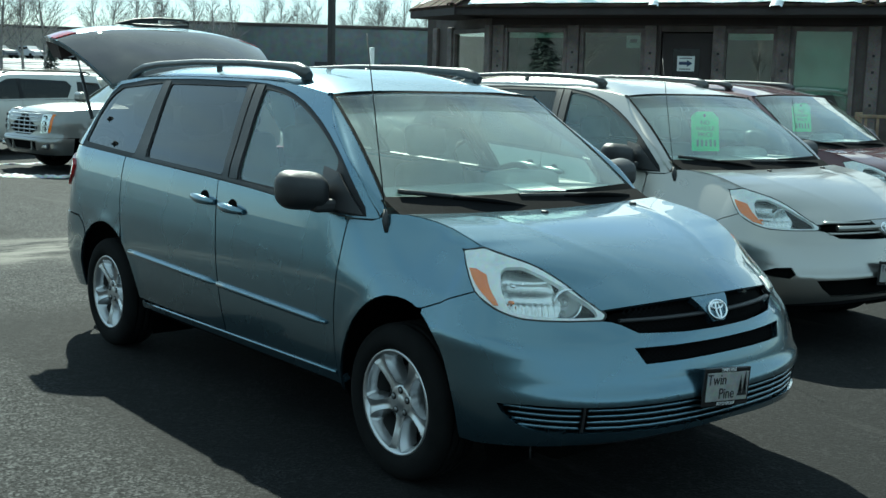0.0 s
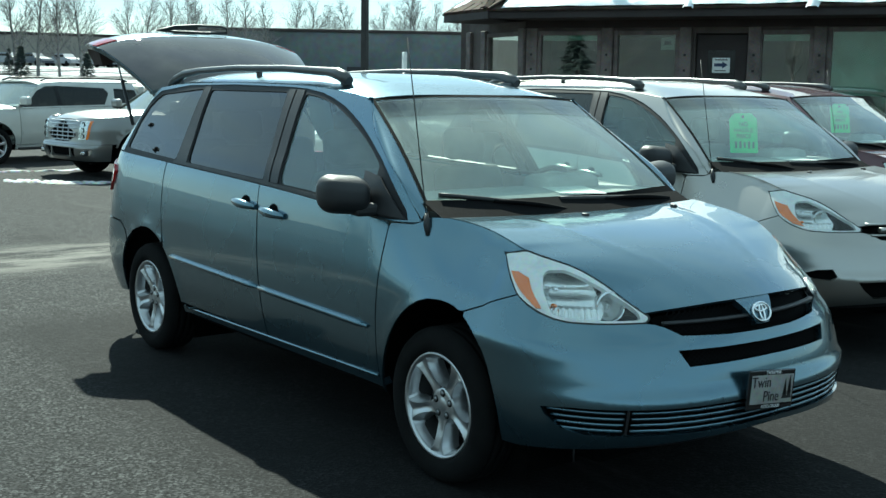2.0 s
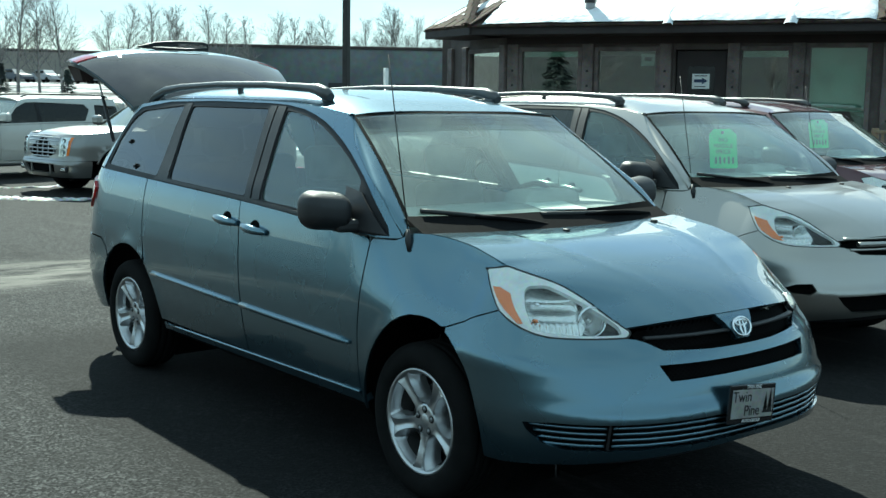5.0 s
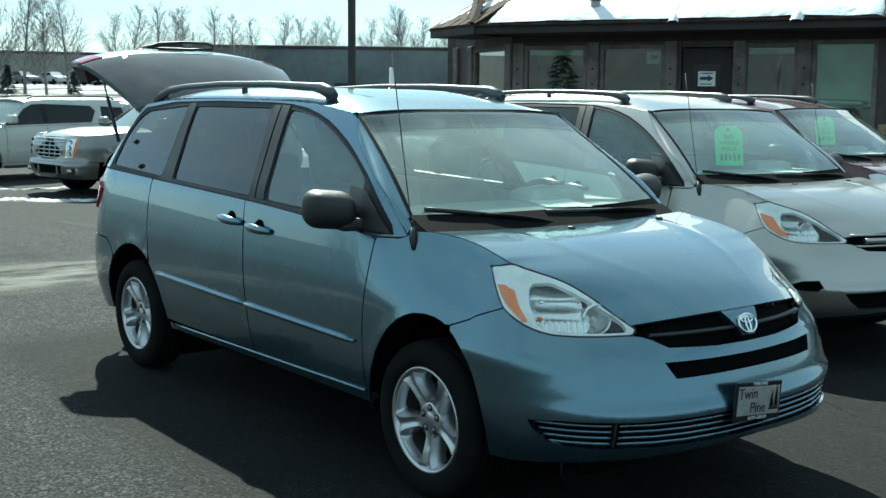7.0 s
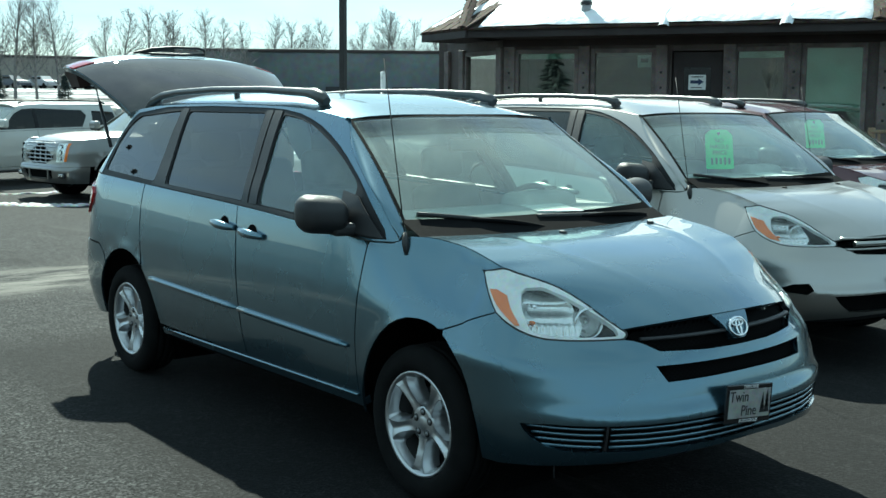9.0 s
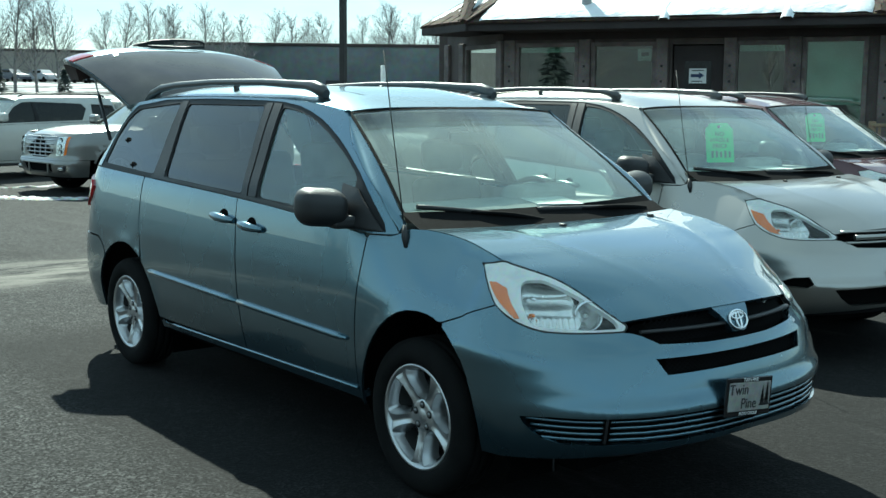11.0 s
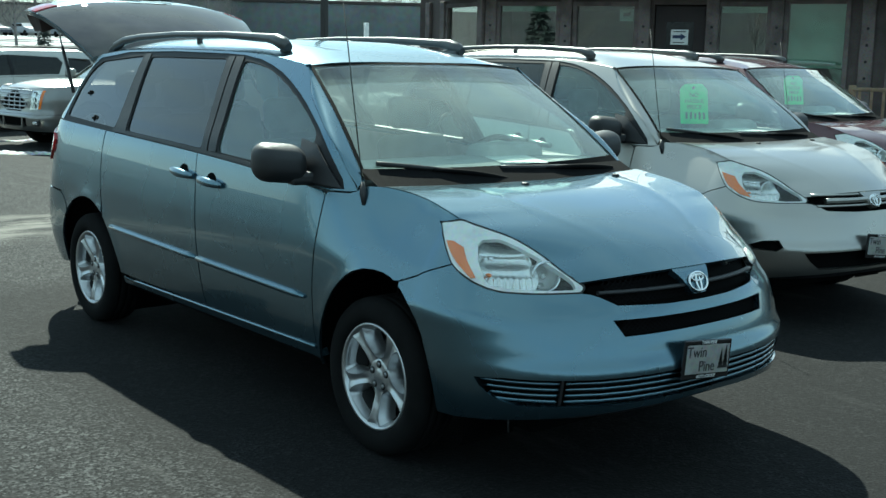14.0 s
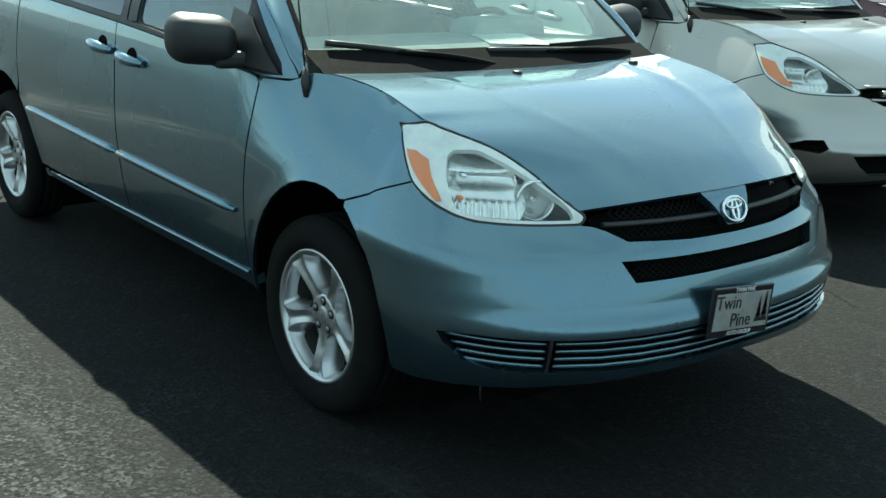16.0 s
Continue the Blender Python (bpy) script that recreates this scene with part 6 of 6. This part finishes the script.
snow_slab("snow_sheet", RB, -1.25, -0.55, 0.35, 1.9, 31.0, 0.05)
snow_slab("snow_sheet", RB, -1.68, -1.35, 0.1, 1.1, 41.0, 0.05)

# metal flue standing out of the snow near the eave
fl_ = part("flue_pipe", lathe([(0.085, -0.25), (0.085, 0.42), (0.075, 0.42)], 24, "z"), M["steel"], office, "dull metal flue with a dark collar")
fl_.location = (-4.35, -0.44, 3.20)
part("flue_collar", lathe([(0.086, 0.16), (0.10, 0.17), (0.10, 0.21), (0.086, 0.22)], 24, "z"), M["black_plastic"], fl_)
part("flue_cap", lathe([(0.0, 0.53), (0.14, 0.47), (0.14, 0.45), (0.0, 0.46)], 24, "z"), M["steel"], fl_)
part("flue_flashing", lathe([(0.20, -0.10), (0.10, 0.02), (0.086, 0.05)], 24, "z"), M["black_plastic"], fl_)

# deck and its picket fence
part("deck", boxes(((-6.0, -1.7, 0.45), (7.5, -0.08, FLOOR - 0.02), 0.01)), M["fence"], office)
fence = thing("deck_fence", "tan timber picket fence along the office deck", "fence", OFFICE @ Matrix.Translation((0, -1.6, 0)))
part("top_rail", boxes(((0.2, -0.06, 1.36), (7.4, 0.06, 1.41), 0.01)), M["fence"], fence)
part("bottom_rail", boxes(((0.2, -0.03, 0.72), (7.4, 0.03, 0.79), 0.008)), M["fence"], fence)
pk = mesh_of(boxes(((-0.02, -0.045, 0.66), (0.02, -0.012, 1.36), 0.005)))
pk.materials.append(M["fence"])
for x in np.arange(0.3, 7.4, 0.16):
    part("picket", pk, None, fence).location = (x, 0, 0)
for x in (0.2, 2.4, 4.8, 7.3):
    part("fence_post", boxes(((x - 0.05, -0.05, 0.0), (x + 0.05, 0.05, 1.44), 0.01)), M["fence"], fence)

# ---- lamp post ----
lp = thing("lamp_post", "dark bronze square lot lamp post", "lamp post", pose(-18.9, 11.35, 0, 0, 0, 20))
part("shaft", boxes(((-0.07, -0.07, 0.0), (0.07, 0.07, 8.0), 0.01)), M["pole"], lp)
part("footing", boxes(((-0.25, -0.25, 0.0), (0.25, 0.25, 0.7), 0.05)), M["far_tan"], lp)
part("lamp_head", boxes(((-0.9, -0.2, 7.9), (0.9, 0.2, 8.1), 0.03)), M["pole"], lp)


# ---- far buildings ----
def far_block(name, label, centre, yaw, size, material):
    b = thing(name, label, "building", pose(*centre, 0, 0, yaw))
    x, y, z = size
    part("wall", boxes(((-x / 2, -y / 2, -2), (x / 2, y / 2, z), 0.05)), material, b)
    part("roof_edge", boxes(((-x / 2 - 0.2, -y / 2 - 0.2, z), (x / 2 + 0.2, y / 2 + 0.2, z + 0.35), 0.05)), M["fascia"], b)
    for k in np.linspace(-x / 2 + 3, x / 2 - 3, max(3, int(x / 7))):
        part("bay_door", boxes(((k - 1.2, -y / 2 - 0.08, -0.2), (k + 1.2, -y / 2 + 0.02, 2.6), 0.02)), M["black_plastic"], b)
    return b


far_block("warehouse", "long low teal-grey warehouse across the road", (-114, 74, 1.0), 56.6, (36, 24, 6.4), M["far_wall"])
far_block("tan_store", "flat tan store building beyond the snow", (-149, 38, 1.0), 75, (34, 20, 6.0), M["far_tan"])


# ---- bare trees ----
def bare_tree(seed, height):
    """A leafless poplar: tapered trunk, rising limbs, forked twigs."""
    rng = random.Random(seed)
    bm = bmesh.new()

    def limb(p, d, length, r, level):
        k = (12, 5, 3, 2)[level]
        sides = (6, 4, 3, 3)[level]
        prev, u = None, d.orthogonal().normalized()
        for i in range(k + 1):
            f = i / k
            ring = [bm.verts.new(p + r * (1 - 0.88 * f) * (math.cos(t) * u + math.sin(t) * d.cross(u))) for t in np.linspace(0, 2 * math.pi, sides, endpoint=False)]
            if prev:
                for j in range(sides):
                    bm.faces.new((prev[j], prev[(j + 1) % sides], ring[(j + 1) % sides], ring[j]))
            prev = ring
            if level < 3 and f > (0.2, 0.15, 0.2)[level] and f < 0.99:
                for _ in range((3, 3, 2)[level]):
                    t = rng.uniform(0, 2 * math.pi)
                    side = (math.cos(t) * u + math.sin(t) * d.cross(u)).normalized()
                    nd = (d * rng.uniform(0.7, 1.1) + side * rng.uniform(0.6, 1.15) + Vector((0, 0, 0.3))).normalized()
                    ln = height * (0.50 * (1 - f) + 0.10) * rng.uniform(0.7, 1.15) if level == 0 else length * rng.uniform(0.35, 0.55) * (1.15 - 0.5 * f)
                    limb(p.copy(), nd, ln, max(0.007, r * (0.42, 0.5, 0.6)[level] * (1 - 0.7 * f)), level + 1)
            p = p + d * (length / k)
            d = (d + Vector((rng.gauss(0, 0.05), rng.gauss(0, 0.05), 0.03))).normalized()
    limb(Vector((0, 0, -0.6)), Vector((0, 0, 1)), height, height * 0.013 + 0.02, 0)
    return mesh_of(bm)


tree_meshes = []
for sd, h in ((1, 7.5), (2, 8.5), (3, 7.0)):
    me = bare_tree(sd, h)
    me.materials.append(M["bark"])
    tree_meshes.append(me)


def tree_at(x, y, k, sc, yaw):
    z = hill_height(x, y)
    t = thing("bare_tree", "leafless grey poplar standing in snow", "tree", Matrix.Translation((x, y, z)) @ Matrix.Rotation(yaw, 4, "Z") @ Matrix.Scale(sc, 4), group="bare poplars", mesh=tree_meshes[k % 3])
    return t


CAMERA_AT = Vector((3.73, -3.83, 0))


def bearing(px, dist):
    """A place out from the lot: px counts sideways from the line of the lane, dist in metres."""
    t = math.atan2(0.615, -0.788) - math.atan((px - 784) / 1980)
    return CAMERA_AT.x + dist * math.cos(t), CAMERA_AT.y + dist * math.sin(t)


rt = random.Random(11)
for i, (px, dist, sc) in enumerate(((33, 58, 0.74), (70, 60, 0.76), (108, 60, 0.76), (148, 58, 0.74), (-40, 60, 0.8), (235, 95, 0.95), (262, 98, 1.0), (300, 104, 0.9), (328, 100, 0.95), (350, 105, 1.0), (400, 112, 1.0), (432, 110, 1.05), (470, 120, 1.05),
                                     (520, 150, 1.28), (545, 150, 1.36), (580, 155, 1.24), (620, 155, 1.20), (680, 150, 1.36), (715, 150, 1.40), (740, 150, 1.32), (770, 150, 1.44), (800, 150, 1.28))):
    x, y = bearing(px, dist)
    tree_at(x, y, i, sc * rt.uniform(0.95, 1.05), rt.uniform(0, 6.28))


# notice hung inside one of the front windows
nt_ = part("window_notice", boxes(((-3.60, 0.10, 2.36), (-3.37, 0.106, 2.56), 0.0)), M["paper"], office, "small white notice with a dark mark")
part("notice_mark", boxes(((-3.54, 0.094, 2.44), (-3.42, 0.0985, 2.50), 0.0)), M["ink"], nt_)



# ---- price cards hung inside the windscreens ----
def price_card(m, label):
    c = thing("price_card", label, "price card", m, group="green price cards")
    o = round_poly([(-0.115, -0.16), (0.115, -0.16), (0.115, 0.11), (0.07, 0.155), (-0.07, 0.155), (-0.115, 0.11)], 0.012, 2)
    hole = [(0.014 * math.cos(t), 0.125 + 0.014 * math.sin(t)) for t in np.linspace(0, 2 * math.pi, 10, endpoint=False)]
    part("card", sheet(plate_fn((0, 0, 0), (1, 0, 0), (0, 0, 1)), o, [hole], step=0.06, rim=0.002, both=True), M["tag_green"], c)
    up = Matrix.Rotation(radians(90), 4, "X")
    for i, (word, z) in enumerate((("NO", 0.065), ("HASSLE", 0.018), ("PRICE", -0.03))):
        words("card_lettering", word, 0.048, Matrix.Translation((0, -0.004, z)) @ up, M["tag_ink"], c)
    rb = random.Random(3)
    for k in range(5):
        part("price_stroke", boxes(((-0.075 + 0.036 * k, -0.004, -0.125 + rb.uniform(0, 0.008)), (-0.057 + 0.036 * k, -0.003, -0.075 + rb.uniform(0, 0.01)), 0.0)), M["tag_ink"], c)
    return c


def in_screen(van_ob, y, z, x, tilt):
    return van_ob.matrix_world @ Matrix.Translation((x, y, z)) @ Matrix.Rotation(radians(66), 4, "Z") @ Matrix.Rotation(radians(-tilt), 4, "X")


bpy.context.view_layer.update()
price_card(in_screen(silver_van, 0.0, 1.39, -0.70, 12), "fluorescent green price card hung inside the silver van's windscreen")
price_card(in_screen(maroon_van, -0.02, 1.44, -0.72, 12), "fluorescent green price card hung inside the maroon van's windscreen")


M["dirty_snow"] = mat("dirty ploughed snow", (0.55, 0.56, 0.56), 0.8, vary=0.3, scale=5, second=(0.14, 0.135, 0.13), bscale=20, bump=0.02)


# ---- snow left on the ground ----
def snow_strip(pts, width, seed, label):
    """A low broken ridge of ploughed snow along pts."""
    bm = bmesh.new()
    rg = random.Random(seed)
    line = [Vector(p) for p in pts]
    rows_ = []
    for i in range(len(line) - 1):
        for k in range(8):
            f = k / 8
            p = line[i].lerp(line[i + 1], f)
            d = (line[i + 1] - line[i]).normalized()
            side = Vector((-d.y, d.x, 0))
            w = width * rg.choice((0.2, 0.5, 0.8, 1.2)) * rg.uniform(0.7, 1.2)
            h = width * 0.22 * rg.uniform(0.3, 1.2)
            rows_.append([bm.verts.new(p + side * w * a + Vector((0, 0, hill_height(p.x, p.y) + h * b + (0.0 if b else -0.02)))) for a, b in ((-1, 0), (-0.6, 0.6), (-0.1, 1.0), (0.4, 0.7), (1, 0))])
    for p, q in zip(rows_, rows_[1:]):
        for j in range(4):
            bm.faces.new((p[j], q[j], q[j + 1], p[j + 1])).smooth = True
    bmesh.ops.recalc_face_normals(bm, faces=bm.faces)
    me = mesh_of(bm)
    me.materials.append(M["dirty_snow"] if width < 1 else M["snow"])
    return thing("snow_ridge", label, "snow", None, kind="stuff", mesh=me)


snow_strip([(-15.7, 1.9, 0), (-15.3, 2.3, 0), (-14.9, 2.65, 0), (-14.65, 3.1, 0), (-14.5, 3.8, 0)], 0.22, 2, "dirty snow ridge left by the plough beside the suvs")
snow_strip([(-18.2, 0.8, 0), (-17.6, 2.0, 0), (-17.45, 3.2, 0), (-17.6, 4.2, 0)], 0.16, 5, "thin dirty snow ridge between the parked suvs")
snow_strip([(-34, 2, 0), (-33, 12, 0), (-30, 20, 0), (-25, 27, 0)], 2.2, 9, "old snow bank along the far edge of the lot")
snow_strip([(1.9, 12.6, 0), (2.6, 12.9, 0), (3.4, 13.6, 0)], 0.45, 12, "leftover snow beside the office deck")


# ---- evergreen shrubs ----
def spruce(x, y, h, seed):
    rg = random.Random(seed)
    t = thing("spruce_tree", "small dark spruce standing in snow", "tree", Matrix.Translation((x, y, hill_height(x, y))), group="spruces")
    part("trunk", tube([(0, 0, -0.1), (0, 0, h * 0.95)], [0.05, 0.01], 6), M["bark"], t)
    bm = bmesh.new()
    for i in range(900):
        z = h * rg.uniform(0.06, 1.0)
        r = (1 - z / h) * h * 0.33 * rg.uniform(0.4, 1.08) + 0.02
        a = rg.uniform(0, 2 * math.pi)
        c = Vector((r * math.cos(a), r * math.sin(a), z - r * 0.25))
        d = Vector((math.cos(a), math.sin(a), -0.3)) * h * 0.07
        u = Vector((-math.sin(a), math.cos(a), rg.uniform(-0.4, 0.4))) * h * 0.022
        bm.faces.new([bm.verts.new(v) for v in (c - u, c + d, c + u, c - d * 0.6)])
    part("crown", bm, M["spruce"], t)


for i, (px, dist, h) in enumerate(((40, 52, 2.1), (156, 52, 1.9), (20, 66, 1.4))):
    x, y = bearing(px, dist)
    spruce(x, y, h, 20 + i)
# spruces out of view, set to be mirrored in the office windows
for i, (x, y, h) in enumerate(((-2.4, -34.4, 5.2), (4.5, -36.0, 2.6), (-9.0, -38.0, 2.9))):
    spruce(x, y, h, 40 + i)
# unseen bare trees, added for ragged reflections in glass, bumper and doors
for i, (x, y) in enumerate(((-6.0, -40.0), (0.5, -41.0), (7.5, -39.0), (13.0, -42.0), (20.0, -36.0), (26.0, -31.0), (31.0, -23.0), (38.0, -12.0))):
    tree_at(x, y, i, 0.8, 1.3 * i)
for i, (x, y) in enumerate(((-32.0, -22.5), (-34.5, -25.5), (-31.0, -25.0), (-29.0, -25.5), (-36.0, -29.5), (-24.0, -30.5), (-19.5, -33.0))):
    tree_at(x, y, i, 0.62, 0.9 * i)


# ---- cars far beyond the snow ----
def far_car(x, y, yaw, material, label):
    c = thing("distant_car", label, "car", Matrix.Translation((x, y, hill_height(x, y))) @ Matrix.Rotation(yaw, 4, "Z"), group="distant parked cars")
    bm = bmesh.new()
    prof = [(-2.2, 0.35), (-2.25, 0.75), (-2.1, 0.95), (-1.5, 1.0), (-0.9, 1.42), (0.5, 1.45), (1.1, 1.0), (2.0, 0.85), (2.25, 0.6), (2.2, 0.35)]
    rows_ = [[bm.verts.new((px, s * (0.86 - 0.16 * max(0, pz - 0.95) / 0.5), pz)) for px, pz in prof] for s in (-1, 1)]
    n = len(prof)
    for i in range(n):
        bm.faces.new((rows_[0][i], rows_[0][(i + 1) % n], rows_[1][(i + 1) % n], rows_[1][i]))
    bm.faces.new(rows_[0])
    bm.faces.new(rows_[1][::-1])
    bmesh.ops.recalc_face_normals(bm, faces=bm.faces)
    part("body", bm, material, c)
    for s in (-1, 1):
        part("side_glass", boxes(((-1.0, s * 0.80 - 0.03, 1.03), (0.75, s * 0.80 + 0.03, 1.32), 0.02)), M["black_gloss"], c)
        for wx in (-1.35, 1.35):
            part("wheel", lathe([(0.0, s * 0.9), (0.2, s * 0.9), (0.32, s * 0.87), (0.32, s * 0.65)], 16), M["rubber"], c).location = (wx, 0, 0.32)


rc = random.Random(8)
for i, (px, dist) in enumerate(((62, 134), (118, 140), (196, 132), (232, 138), (90, 152), (160, 152), (20, 138))):
    x, y = bearing(px, dist)
    k = rc.randrange(4)
    far_car(x, y, rc.uniform(0.2, 0.9), (M["far_paint"], M["far_paint_dark"], M["far_paint_red"], M["far_paint"])[k], ("grey", "dark blue", "dull red", "grey")[k] + " parked car far off across the snow")

# white service post and drop pipe far behind the lot
sp = thing("service_post", "short white utility post at the lot's far edge", "post", pose(-28.7, 19.6, 0))
part("post_body", boxes(((-0.07, -0.07, 0), (0.07, 0.07, 2.85), 0.02)), M["lamp_white"], sp)
